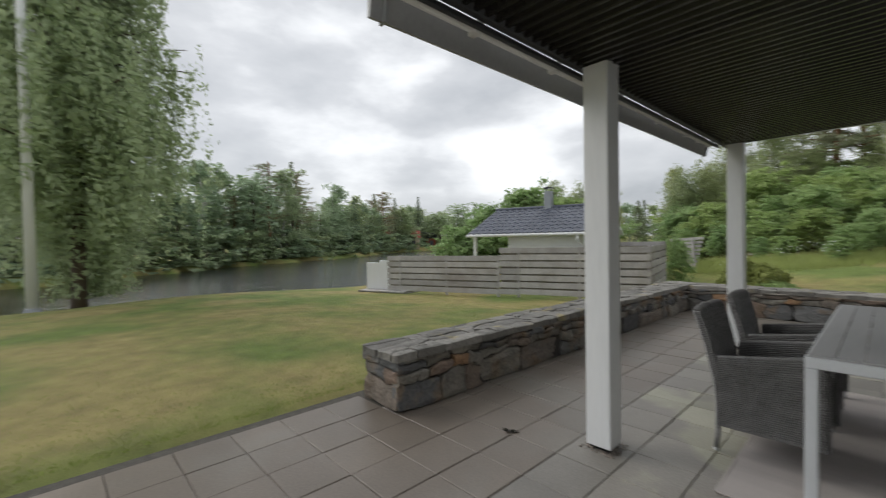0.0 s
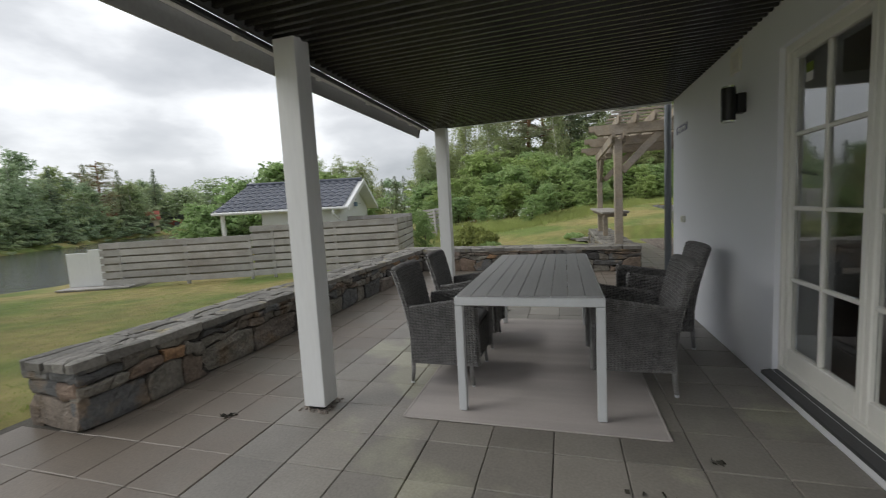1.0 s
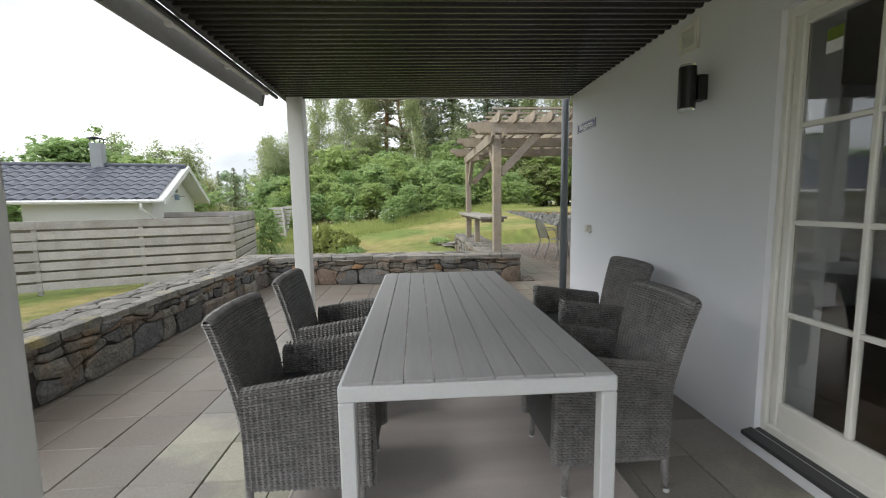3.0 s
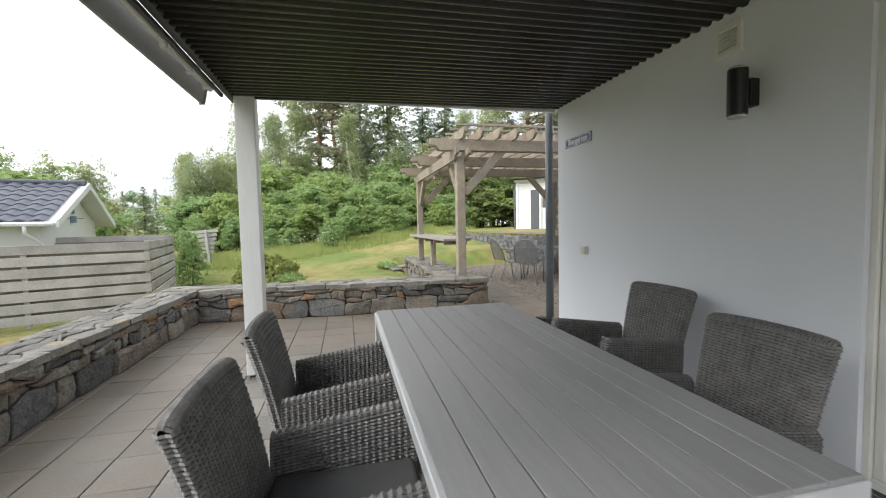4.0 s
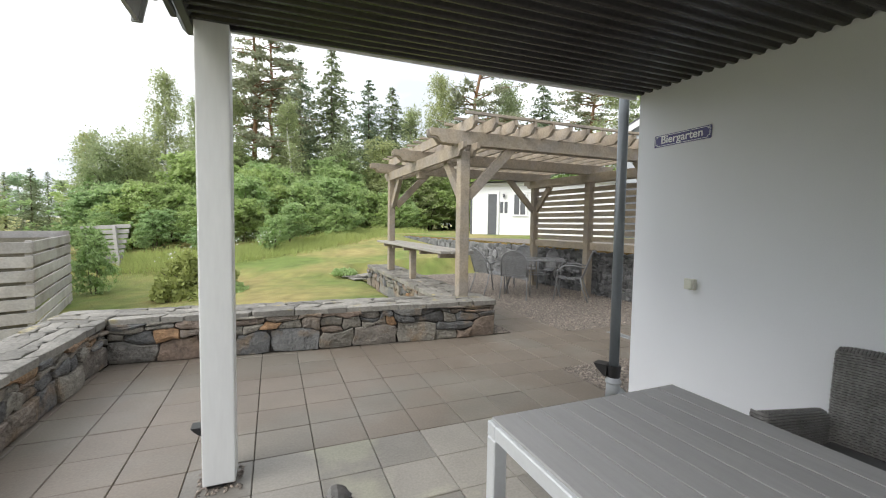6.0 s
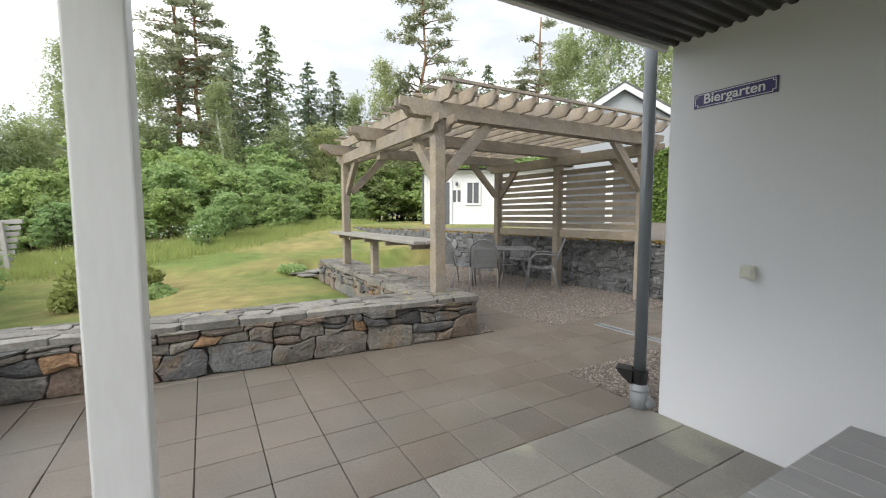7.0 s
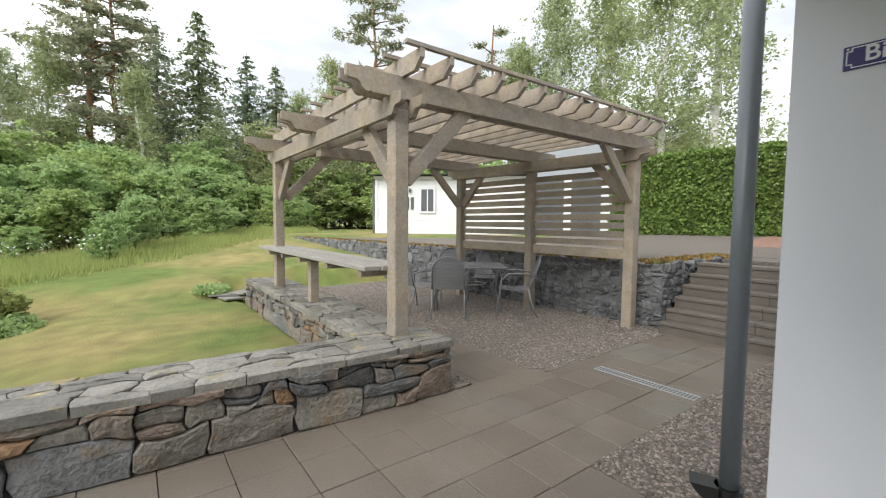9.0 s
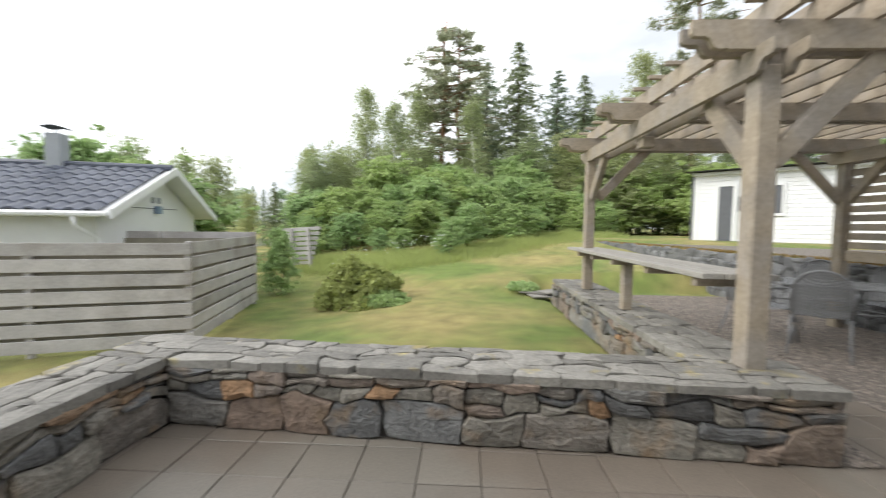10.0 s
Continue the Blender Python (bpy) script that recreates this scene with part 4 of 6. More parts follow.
hpart("corner_board", M_CLAP, [(-0.03, 0.09, -0.03, 0.0, 0.1, WH)])
hpart("drainpipe", M_DARKWALL, [(-0.12, -0.05, -0.05, 0.02, 0.0, WH)])
hpart("eave", M_CLAP, [(-0.06, 6.3, -0.15, 6.8, WH, WH + 0.10)])
b = bmesh.new(); outline(b, [(-0.45, WH + 0.14), (6.8, WH + 0.14), (3.2, WH + 0.28)], -6.3, 0.3, pose(0, 0, 0, 0, 0, 90)); part("roof", b, M_DARKWALL, hs)
d1 = hpart("door", M_DARKWALL, [(0.72, 1.12, -0.05, 0.0, 0.12, 1.95)], "dark grey door")
hpart("door_trim", M_CLAP, [(0.62, 0.715, -0.06, 0.0, 0.12, 2.05), (1.125, 1.22, -0.06, 0.0, 0.12, 2.05), (0.715, 1.125, -0.06, 0.0, 1.955, 2.05)])
wd = hpart("window", M_CLAP, [(1.83, 1.91, -0.06, 0.0, 0.95, 2.0), (2.41, 2.49, -0.06, 0.0, 0.95, 2.0), (1.91, 2.41, -0.06, 0.0, 1.92, 2.0), (1.91, 2.41, -0.06, 0.0, 0.95, 1.03), (2.14, 2.18, -0.05, 0.0, 1.03, 1.92)])
b = bmesh.new(); box(b, 1.91, 2.41, -0.03, -0.02, 1.03, 1.92); part("pane", b, M_DARKWALL, wd)
hpart("wall_bars", M_DARKWALL, [(1.27, 1.40, -0.02, -0.004, 1.1, 1.6), (1.47, 1.60, -0.02, -0.004, 1.1, 1.6)], "two dark upright bars")
hpart("outdoor_lamp", M_DARKWALL, [(1.4, 1.48, -0.12, 0.0, 1.8, 1.95)])
for a_, c_ in ((6.06, 7.58), (7.87, 9.0)):
    hpart("cladding_panel", M_DARKWALL, [(a_, c_, -0.06, 0.0, 0.0, WH)], "dark grey cladding panel")
hpart("corner_board", M_CLAP, [(7.585, 7.865, -0.08, 0.0, 0.0, WH)])
hpart("corner_board", M_CLAP, [(9.75, 10.05, -0.08, 0.0, 0.0, WH + 0.3)])
b = bmesh.new(); outline(b, [(6.3, WH), (10.0, WH), (10.0, WH + 1.9), (8.15, WH + 3.1), (6.3, WH + 1.9)], -0.02, 5.0); part("gable", b, M_PIPE_L, hs, "grey boarded gable")
for s in (-1, 1):
    b = bmesh.new(); outline(b, [(8.15, WH + 3.32), (8.15 + s * 2.2, WH + 1.9), (8.15 + s * 2.2, WH + 1.65), (8.15, WH + 3.06)], -0.3, -0.2); part("bargeboard", b, M_CLAP, hs)
    b = bmesh.new(); outline(b, [(8.15, WH + 3.38), (8.15 + s * 2.25, WH + 1.94), (8.15 + s * 2.25, WH + 1.88), (8.15, WH + 3.3)], -0.32, 5.2); part("roof_slope", b, M_DARKWALL, hs)

# hedge
HA, HB = (10.3, 6.9), (11.6, -2.0)
rg = random.Random(15)
hl = math.hypot(HB[0] - HA[0], HB[1] - HA[1])
vs, fs = [], []
hd = Vector((HB[0] - HA[0], HB[1] - HA[1], 0)).normalized(); hn = Vector((hd.y, -hd.x, 0))
def leaf(vs, fs, c, size, rg, flat=0.0, down=0.0):
    d = Vector((rg.gauss(0, 1), rg.gauss(0, 1), rg.gauss(0, 1) * (1 - flat) - down)).normalized()
    e = d.cross(Vector((rg.gauss(0, 1), rg.gauss(0, 1), rg.gauss(0, 1)))).normalized()
    k = len(vs)
    a, b2 = d * size, e * size * 0.38
    vs.extend(((c[0], c[1], c[2]), (c[0] + a.x * 0.45 + b2.x, c[1] + a.y * 0.45 + b2.y, c[2] + a.z * 0.45 + b2.z),
               (c[0] + a.x, c[1] + a.y, c[2] + a.z), (c[0] + a.x * 0.45 - b2.x, c[1] + a.y * 0.45 - b2.y, c[2] + a.z * 0.45 - b2.z)))
    fs.append((k, k + 1, k + 2, k + 3))
HT = 2.25
hg = thing("cypress_hedge", "tall clipped green cypress hedge", "hedge")
bc = bmesh.new()
hm = Matrix((hd, hn, (0, 0, 1))).transposed().to_4x4(); hm.translation = (HA[0], HA[1], UP + 0.25)
box(bc, 0.1, hl - 0.1, -0.3, 0.3, 0.0, HT - 0.25, 0, hm)
part("inner_growth", bc, M_SPRUCE, hg)
for _ in range(40000):
    u, z = rg.uniform(0, hl), rg.uniform(0, HT)
    t = rg.random()
    lump = 0.09 * noise.noise((u * 2.2, z * 2.2, 3))
    if t < 0.72:
        p = Vector((u, 0.38 + lump + rg.gauss(0, 0.05), z))
    else:
        p = Vector((u, rg.uniform(-0.4, 0.4), HT + 0.1 * noise.noise((u * 1.5, 0, 9)) + rg.gauss(0, 0.05)))
    leaf(vs, fs, hm @ p, rg.uniform(0.06, 0.125), rg)
piece("leaves", raw("leaves", vs, fs, M_HEDGE), hg)

# ---------------------------------------------------------------- trees
def limb(bm, pts, r0, r1, seg=7):
    n = len(pts)
    sweep(bm, pts, [r0 + (r1 - r0) * k / (n - 1) for k in range(n)], seg)


def bent(a, b, sag, rg, n=5):
    a, b = Vector(a), Vector(b)
    return [a.lerp(b, k / (n - 1)) + Vector((rg.uniform(-1, 1), rg.uniform(-1, 1), 0)) * sag * (0 if k in (0, n - 1) else 1) + Vector((0, 0, sag * math.sin(math.pi * k / (n - 1)))) for k in range(n)]


def blade_leaf(vs, fs, c, size, rg, out, loose=0.55):
    """One small leaf that faces more or less along out."""
    n = (out + Vector((rg.gauss(0, loose), rg.gauss(0, loose), rg.gauss(0, loose)))).normalized()
    d = n.cross(Vector((rg.gauss(0, 1), rg.gauss(0, 1), rg.gauss(0, 1) - 0.3))).normalized()
    e = n.cross(d) * size * 0.36
    d = d * size * 0.5
    k = len(vs)
    vs.extend((tuple(c - d), tuple(c + d * 0.3 + e), tuple(c + d - e * 0.6)))
    fs.append((k, k + 1, k + 2))


def broadleaf(seed, h, spread, clear, bark, leaves, count, size, clumps=46, hang=0.0, stems=1):
    """Trunk and limbs in one mesh, the leaves in another; the crown grows in clumps round the limbs' ends."""
    rg = random.Random(seed)
    bm = bmesh.new()
    tips = []
    for s in range(stems):
        a = rg.random() * 6.28
        lean = (0.25 * spread if stems > 1 else 0.06 * h * 0.3)
        top = Vector((math.cos(a) * lean, math.sin(a) * lean, h * rg.uniform(0.86, 0.95)))
        foot = Vector((math.cos(a) * 0.12 * (stems > 1), math.sin(a) * 0.12 * (stems > 1), -0.15))
        trunk = bent(foot, top, 0.025 * h, rg, 7)
        limb(bm, trunk, h * (0.016 if stems == 1 else 0.010), h * 0.003)
        for k in range(clumps // stems):
            f = clear + (1 - clear) * rg.random() ** 0.9
            i = min(5, int(f * 6)); o = trunk[i].lerp(trunk[i + 1], f * 6 - i)
            a = rg.random() * 6.28
            reach = spread * (1.0 - 0.75 * ((f - clear) / (1 - clear + 1e-6)) ** 1.4) * rg.uniform(0.35, 1.0)
            tip = o + Vector((math.cos(a) * reach, math.sin(a) * reach, reach * rg.uniform(0.15, 0.75) - hang * reach * 0.3))
            if k % 2 == 0:
                limb(bm, bent(o, tip, 0.05 * reach, rg, 4), h * 0.0026, h * 0.0007, 5)
            tips.append((tip, reach))
            tips.append((o.lerp(tip, 0.6), reach))
    wood_me = to_mesh("trunk", bm, bark, True)
    vs, fs = [], []
    per = count // len(tips)
    for tip, reach in tips:
        r = (0.030 if hang else 0.075) * h * rg.uniform(0.6, 1.3)
        sprays = [tip + Vector((rg.gauss(0, r), rg.gauss(0, r), rg.gauss(0, r * 0.7))) for _ in range(6)]
        for _ in range(per):                   # leaves gather in sprays, with gaps between
            c = rg.choice(sprays)
            q = r * rg.choice((0.22, 0.3, 0.42))
            p = c + Vector((rg.gauss(0, q), rg.gauss(0, q), rg.gauss(0, q * 0.6)))
            if hang:
                p.z -= abs(rg.gauss(0, 1)) * hang * h * 0.07
            out = (p - c).normalized() * 0.5 + Vector((p.x, p.y, 0)).normalized() * 0.3 + Vector((0, 0, 0.9))
            blade_leaf(vs, fs, p, size * rg.uniform(0.7, 1.5), rg, out, 0.75)
    return wood_me, raw("crown", vs, fs, leaves)


def weeping(seed, h, spread, leaves, count):
    rg = random.Random(seed)
    bm = bmesh.new()
    trunk = bent((0, 0, -0.3), (0.4, 0.2, h * 0.93), 0.02 * h, rg, 8)
    limb(bm, trunk, 0.2, 0.04, 9)
    vs, fs = [], []
    ends = []
    for k in range(80):
        f = 0.14 + 0.86 * rg.random()
        i = min(6, int(f * 7)); o = trunk[i].lerp(trunk[i + 1], f * 7 - i)
        a = rg.random() * 6.28
        reach = spread * rg.uniform(0.3, 1.0) * (1 - 0.65 * max(0, f - 0.35) / 0.65)
        tip = o + Vector((math.cos(a) * reach, math.sin(a) * reach, reach * 0.45))
        limb(bm, bent(o, tip, 0.08 * reach, rg, 5), 0.05, 0.012, 5)
        ends.append((o, tip))
    strands = 1500
    per = count // strands
    for s in range(strands):
        o, tip = rg.choice(ends)
        p = o.lerp(tip, rg.uniform(0.35, 1.05)) + Vector((rg.gauss(0, 0.3), rg.gauss(0, 0.3), rg.gauss(0, 0.2)))
        length = min(p.z - 0.3, rg.uniform(1.2, 4.2))
        if length < 0.4:
            continue
        sx, sy = rg.gauss(0, 0.05), rg.gauss(0, 0.05)
        for k in range(per):
            t = rg.random()
            q = Vector((p.x + sx * t * length + rg.gauss(0, 0.09), p.y + sy * t * length + rg.gauss(0, 0.09), p.z - t * length))
            blade_leaf(vs, fs, q, rg.uniform(0.13, 0.25), rg, Vector((q.x, q.y, 0)).normalized() + Vector((0, 0, 0.3)), 0.6)
    return to_mesh("trunk", bm, M_BARK, True), raw("crown", vs, fs, leaves)


def spruce(seed, h, spread, leaves, thin=1.0):
    rg = random.Random(seed)
    bm = bmesh.new()
    limb(bm, [(0, 0, -0.2), (0, 0, h * 0.5), (0, 0, h)], h * 0.012, 0.01)
    me = to_mesh("trunk", bm, M_BARK, True)
    vs, fs = [], []
    z = h * 0.10
    while z < h * 0.985:
        f = z / h
        nb = 7 if f < 0.85 else 5
        for k in range(nb):
            a = rg.random() * 6.28
            L = spread * (1 - f) ** 0.85 * rg.uniform(0.65, 1.1) + 0.12
            drop = L * rg.uniform(0.1, 0.4)
            for j in range(int(5 + L * 13 * thin)):
                t = rg.uniform(0.12, 1.0)
                px = math.cos(a) * L * t + rg.gauss(0, 0.075 * L + 0.03) * (1.1 - 0.6 * t)
                py = math.sin(a) * L * t + rg.gauss(0, 0.075 * L + 0.03) * (1.1 - 0.6 * t)
                blade_leaf(vs, fs, Vector((px, py, z - drop * t * t - abs(rg.gauss(0, 0.09)))), rg.uniform(0.16, 0.36), rg, Vector((math.cos(a) * 0.7, math.sin(a) * 0.7, 0.8)), 0.45)
        z += h * 0.021
    return me, raw("crown", vs, fs, leaves)


def pine(seed, h, spread, leaves, dense=1.0):
    rg = random.Random(seed)
    bm = bmesh.new()
    trunk = bent((0, 0, -0.2), (rg.uniform(-0.5, 0.5), rg.uniform(-0.5, 0.5), h * 0.97), 0.012 * h, rg, 8)
    limb(bm, trunk, h * 0.012, h * 0.003, 8)
    vs, fs = [], []
    for k in range(58):
        f = 0.36 + 0.63 * rg.random()
        i = min(6, int(f * 7)); o = trunk[i].lerp(trunk[i + 1], f * 7 - i)
        a = rg.random() * 6.28
        L = spread * rg.uniform(0.5, 1.1) * (1.25 - 0.85 * f) * 1.5
        tip = o + Vector((math.cos(a) * L, math.sin(a) * L, L * rg.uniform(-0.12, 0.3)))
        limb(bm, bent(o, tip, 0.06 * L, rg, 4), h * 0.0032, h * 0.0008, 5)
        for c in range(4):                     # flat tufts along the limb
            cc = o.lerp(tip, rg.uniform(0.3, 1.08)) + Vector((rg.gauss(0, 0.2), rg.gauss(0, 0.2), rg.gauss(0, 0.1)))
            for _ in range(int(27 * dense)):
                p = cc + Vector((rg.gauss(0, 0.24), rg.gauss(0, 0.24), rg.gauss(0, 0.09)))
                blade_leaf(vs, fs, p, rg.uniform(0.18, 0.36), rg, (p - cc).normalized() + Vector((0, 0, 0.9)), 0.8)
    return to_mesh("trunk", bm, M_PINEBARK, True), raw("crown", vs, fs, leaves)


KINDS = {
    "birch": [broadleaf(s, 14, 2.9, 0.2, M_BIRCH, M_LEAF, 10500, 0.175, 110, 0.25) for s in (1, 2, 3)],
    "aspen": [broadleaf(s, 9, 2.6, 0.06, M_BARK, M_LEAF, 10500, 0.19, 74, 0.0) for s in (4, 5)],
    "spruce": [spruce(s, 15, 4.6, M_SPRUCE) for s in (6, 7)],
    "pine": [pine(s, 18, 2.9, M_PINE) for s in (8, 9, 10)],
    "shrub": [broadleaf(s, 3.0, 1.7, 0.02, M_BARK, M_LEAF_B, 8600, 0.145, 48, 0.0, 4) for s in (11, 12, 13, 14)],
}
# the same kinds with fewer, larger leaves for the far shore; their paler leaf colour stands in for brighter light
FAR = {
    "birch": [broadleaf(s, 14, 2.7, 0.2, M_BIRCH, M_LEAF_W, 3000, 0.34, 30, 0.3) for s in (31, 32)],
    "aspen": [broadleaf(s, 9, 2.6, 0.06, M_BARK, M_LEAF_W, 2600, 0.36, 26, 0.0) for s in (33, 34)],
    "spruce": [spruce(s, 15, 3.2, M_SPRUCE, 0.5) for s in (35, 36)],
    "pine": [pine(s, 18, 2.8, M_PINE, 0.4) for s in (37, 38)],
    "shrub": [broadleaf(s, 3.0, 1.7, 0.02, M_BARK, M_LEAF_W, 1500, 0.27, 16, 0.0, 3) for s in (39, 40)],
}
LABEL = {
    "birch": ("birch_tree", "tall slender birch with white trunk and airy leaves", "tree"),
    "aspen": ("leafy_tree", "dense green broadleaf tree at the garden's edge", "tree"),
    "spruce": ("spruce_tree", "dark green pointed spruce in the wood", "tree"),
    "pine": ("pine_tree", "tall pine with reddish bare trunk and high crown", "tree"),
    "shrub": ("shrub", "bright green leafy shrub at the wood's edge", "shrub"),
}


def tree(kind, x, y, height, which, turn=0.0, wide=1.0, base=None):
    pool = (KINDS if base is None else FAR)[kind]
    wood_me, crown_me = pool[which % len(pool)]
    nm, lab, cat = LABEL[kind]
    full = {"birch": 14, "aspen": 9, "spruce": 15, "pine": 18, "shrub": 3.0}[kind]
    s = height / full
    z = ground_height(x, y) if base is None else base
    t = thing(nm, lab, cat, Matrix.Translation((x, y, z)) @ Matrix.Rotation(turn, 4, "Z") @ Matrix.Diagonal((s * wide, s * wide, s, 1)), "wood" if kind != "shrub" else "wood's edge shrubs")
    piece("trunk", wood_me, t); piece("crown", crown_me, t)
    return t


rg = random.Random(42)
# shrubs along the lawn's far edge
edge = [(-7.4, 13.5), (-5.2, 12.6), (-3.6, 12.8), (-2.2, 13.6), (-0.6, 15.0), (0.8, 16.6), (2.2, 18.2), (3.8, 19.4)]
for row, (off, h0, h1) in enumerate(((0.0, 1.1, 1.7), (1.8, 1.7, 2.5), (3.6, 1.9, 3.5), (5.6, 2.2, 4.3))):
    for i, (x, y) in enumerate(edge):
        for rep in range(2 if row else 1):
            tree("shrub", x - 0.5 * off + rg.uniform(-0.9, 0.9) + rep * 0.9, y + off + rg.uniform(-0.5, 0.5) + rep * 0.6, rg.uniform(h0, h1) * (0.72 if i < 3 else 1.0), i + row + rep, rg.random() * 6.28, rg.uniform(0.95, 1.35))
# wood behind them
def at(bearing, dist, kind, height, which, wide=1.0):
    """A tree at a compass bearing (degrees clockwise from +y) and a distance from the terrace."""
    a = radians(bearing)
    tree(kind, -2.3 + math.sin(a) * dist, -1.0 + math.cos(a) * dist, height, which, (bearing * 7.3 + dist) % 6.28, wide)


for bearing, dist, kind, height, which in (
    (-3, 27, "pine", 13.5, 0), (-0.5, 28, "pine", 13, 1), (-6, 26, "birch", 8.8, 0), (-12.5, 25, "birch", 8.8, 1), (-9, 23, "birch", 7.5, 2), (1.5, 24, "birch", 7.6, 0),
    (3, 32, "spruce", 12.5, 0), (7, 30, "spruce", 13, 1), (12, 33, "spruce", 12, 0), (15.2, 33, "spruce", 11.5, 1), (18, 36, "birch", 11, 0),
    (22, 36, "birch", 14, 1), (26.9, 36, "pine", 19.7, 2), (24, 40, "spruce", 12, 0), (31, 38, "birch", 14, 0), (36, 38, "spruce", 14, 1), (42, 36, "pine", 17.2, 0), (46, 34, "birch", 15.0, 0),
    (50.5, 33, "birch", 18, 1), (56.5, 32, "birch", 18.5, 2), (63, 29, "birch", 18, 0), (69, 26, "birch", 16, 1), (53, 37, "aspen", 7, 0), (60, 37, "aspen", 7.5, 1), (66, 35, "aspen", 7.5, 0), (47, 38, "aspen", 6.5, 1), (56.5, 40, "spruce", 12, 0), (63, 40, "spruce", 12, 1), (50, 41, "spruce", 12, 1),
    (-19.5, 25.5, "birch", 6.2, 2), (-16.5, 22.5, "aspen", 5.1, 0),
    (-19, 22, "aspen", 4.9, 0), (-15.2, 24, "aspen", 5.0, 1), (-24, 30, "spruce", 4.2, 0), (-27, 30, "aspen", 3.6, 1), (-33, 22, "aspen", 4.7, 0), (-38, 20, "aspen", 4.6, 1), (-43, 21, "aspen", 4.4, 0), (-30, 21, "aspen", 4.3, 1),
    (-13, 33, "spruce", 8, 1), (-8, 36, "spruce", 10, 0), (8, 27, "aspen", 6, 0), (14, 27, "aspen", 6, 1), (20, 28, "aspen", 6.5, 0), (1, 27, "aspen", 5.2, 1), (26, 30, "aspen", 6.5, 1), (-5, 26, "aspen", 5.4, 0),
):
    at(bearing, dist, kind, height, which, {"birch": 0.95 if bearing > 40 else 0.85, "pine": 1.2 if bearing < 10 else 1.05, "aspen": 1.2 if bearing > -10 else 0.85, "spruce": 1.25}.get(kind, 1.0))
for i in range(26):                            # deeper, closing the gaps low down
    at(-26 + i * 3.8 + rg.uniform(-1, 1), rg.uniform(38, 52), "spruce", rg.uniform(9.5, 13) * sstep(-40, 5, -26 + i * 3.8), i, 1.3)
for i in range(26):                            # undergrowth that closes the wood low down
    at(-16 + i * 2.6, rg.uniform(27, 33), "shrub", rg.uniform(3.2, 4.6), i, 1.5)
# shrubs behind the shed and on the bank
for bearing, dist, h in ((-36, 17, 3.2), (-40, 18.5, 3.6), (-44, 19, 3.7), (-48, 20, 3.4), (-52, 22, 3.4), (-33, 16.5, 2.6), (-54, 19, 2.6)):
    at(bearing, dist, "shrub", h * 1.08, int(dist), 1.25)
# far shore
for i in range(96):
    f = i / 95
    y = -30 + 110 * f
    x = -51 - 0.62 * (y - 6) - rg.uniform(0, 8)
    kind = rg.choice(["birch", "spruce", "aspen", "birch", "pine", "aspen"])
    h = {"birch": 12, "spruce": 13, "aspen": 9.5, "pine": 12}[kind] * rg.uniform(0.7, 1.25) * (1.08 - 0.2 * f)
    tree(kind, x, y, h, i, rg.random() * 6, 1.3, base=-1.0)
for i in range(60):
    f = i / 59
    y = -28 + 108 * f
    tree("shrub", -49.5 - 0.62 * (y - 6) - rg.uniform(0, 2), y, rg.uniform(2.0, 4.5), i, rg.random() * 6, 1.7, base=-1.2)
for i in range(40):
    a = radians(-60 + i * 1.1)
    d = rg.uniform(110, 150)
    tree(rg.choice(["spruce", "aspen", "birch"]), math.sin(a) * d, math.cos(a) * d, rg.uniform(9, 14), i, rg.random() * 6, 1.7, base=-0.5)
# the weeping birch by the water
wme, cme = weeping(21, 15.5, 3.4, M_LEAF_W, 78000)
wp = thing("weeping_birch", "large weeping birch with hanging grey-green branches by the lake", "tree", pose(-17.5, -5.3, -0.5))
piece("trunk", wme, wp); piece("crown", cme, wp)
wp2 = copy_thing(wp, pose(-31, -9.5, -0.9, 0, 0, 130))
# flagpole
fp = thing("flagpole", "white tapered flagpole standing on the lawn", "flagpole", pose(-15.4, -6.2, ground_height(-15.4, -6.2)))
b = bmesh.new(); tube(b, (0, 0, -0.1), (0, 0, 12), 0.115, 0.065, 16); part("pole", b, M_WHITE, fp, smooth=True)
b = bmesh.new(); tube(b, (0, 0, -0.02), (0, 0, 0.06), 0.16, 0.14, 16); part("pole_foot", b, M_PIPE_L, fp)
# rhododendron and climber
def mound(name, label, x, y, rx, rz, count, seed, leaves, size, rough=0.22):
    r = random.Random(seed)
    t = thing(name, label, "shrub", pose(x, y, ground_height(x, y)))
    b = bmesh.new()
    for k in range(9):
        a = k * 0.7
        limb(b, bent((0.05 * math.cos(a), 0.05 * math.sin(a), -0.05), (math.cos(a) * rx * 0.7, math.sin(a) * rx * 0.7, rz * 0.7), 0.05, r, 4), 0.018, 0.006, 5)
    part("stem", b, M_BARK, t)
    vs, fs = [], []
    for _ in range(count):
        a, el = r.random() * 6.28, math.asin(r.random() ** 0.8)
        k = 1 + rough * noise.noise((math.cos(a) * 1.7, math.sin(a) * 1.7, el * 2 + seed))
        k *= 1 - abs(r.gauss(0, 0.13))
        leaf(vs, fs, (math.cos(a) * math.cos(el) * rx * k, math.sin(a) * math.cos(el) * rx * k, max(0.03, math.sin(el) * rz * k)), size * r.uniform(0.6, 1.2), r)
    piece("leaves", raw("leaves", vs, fs, leaves), t)
    return t


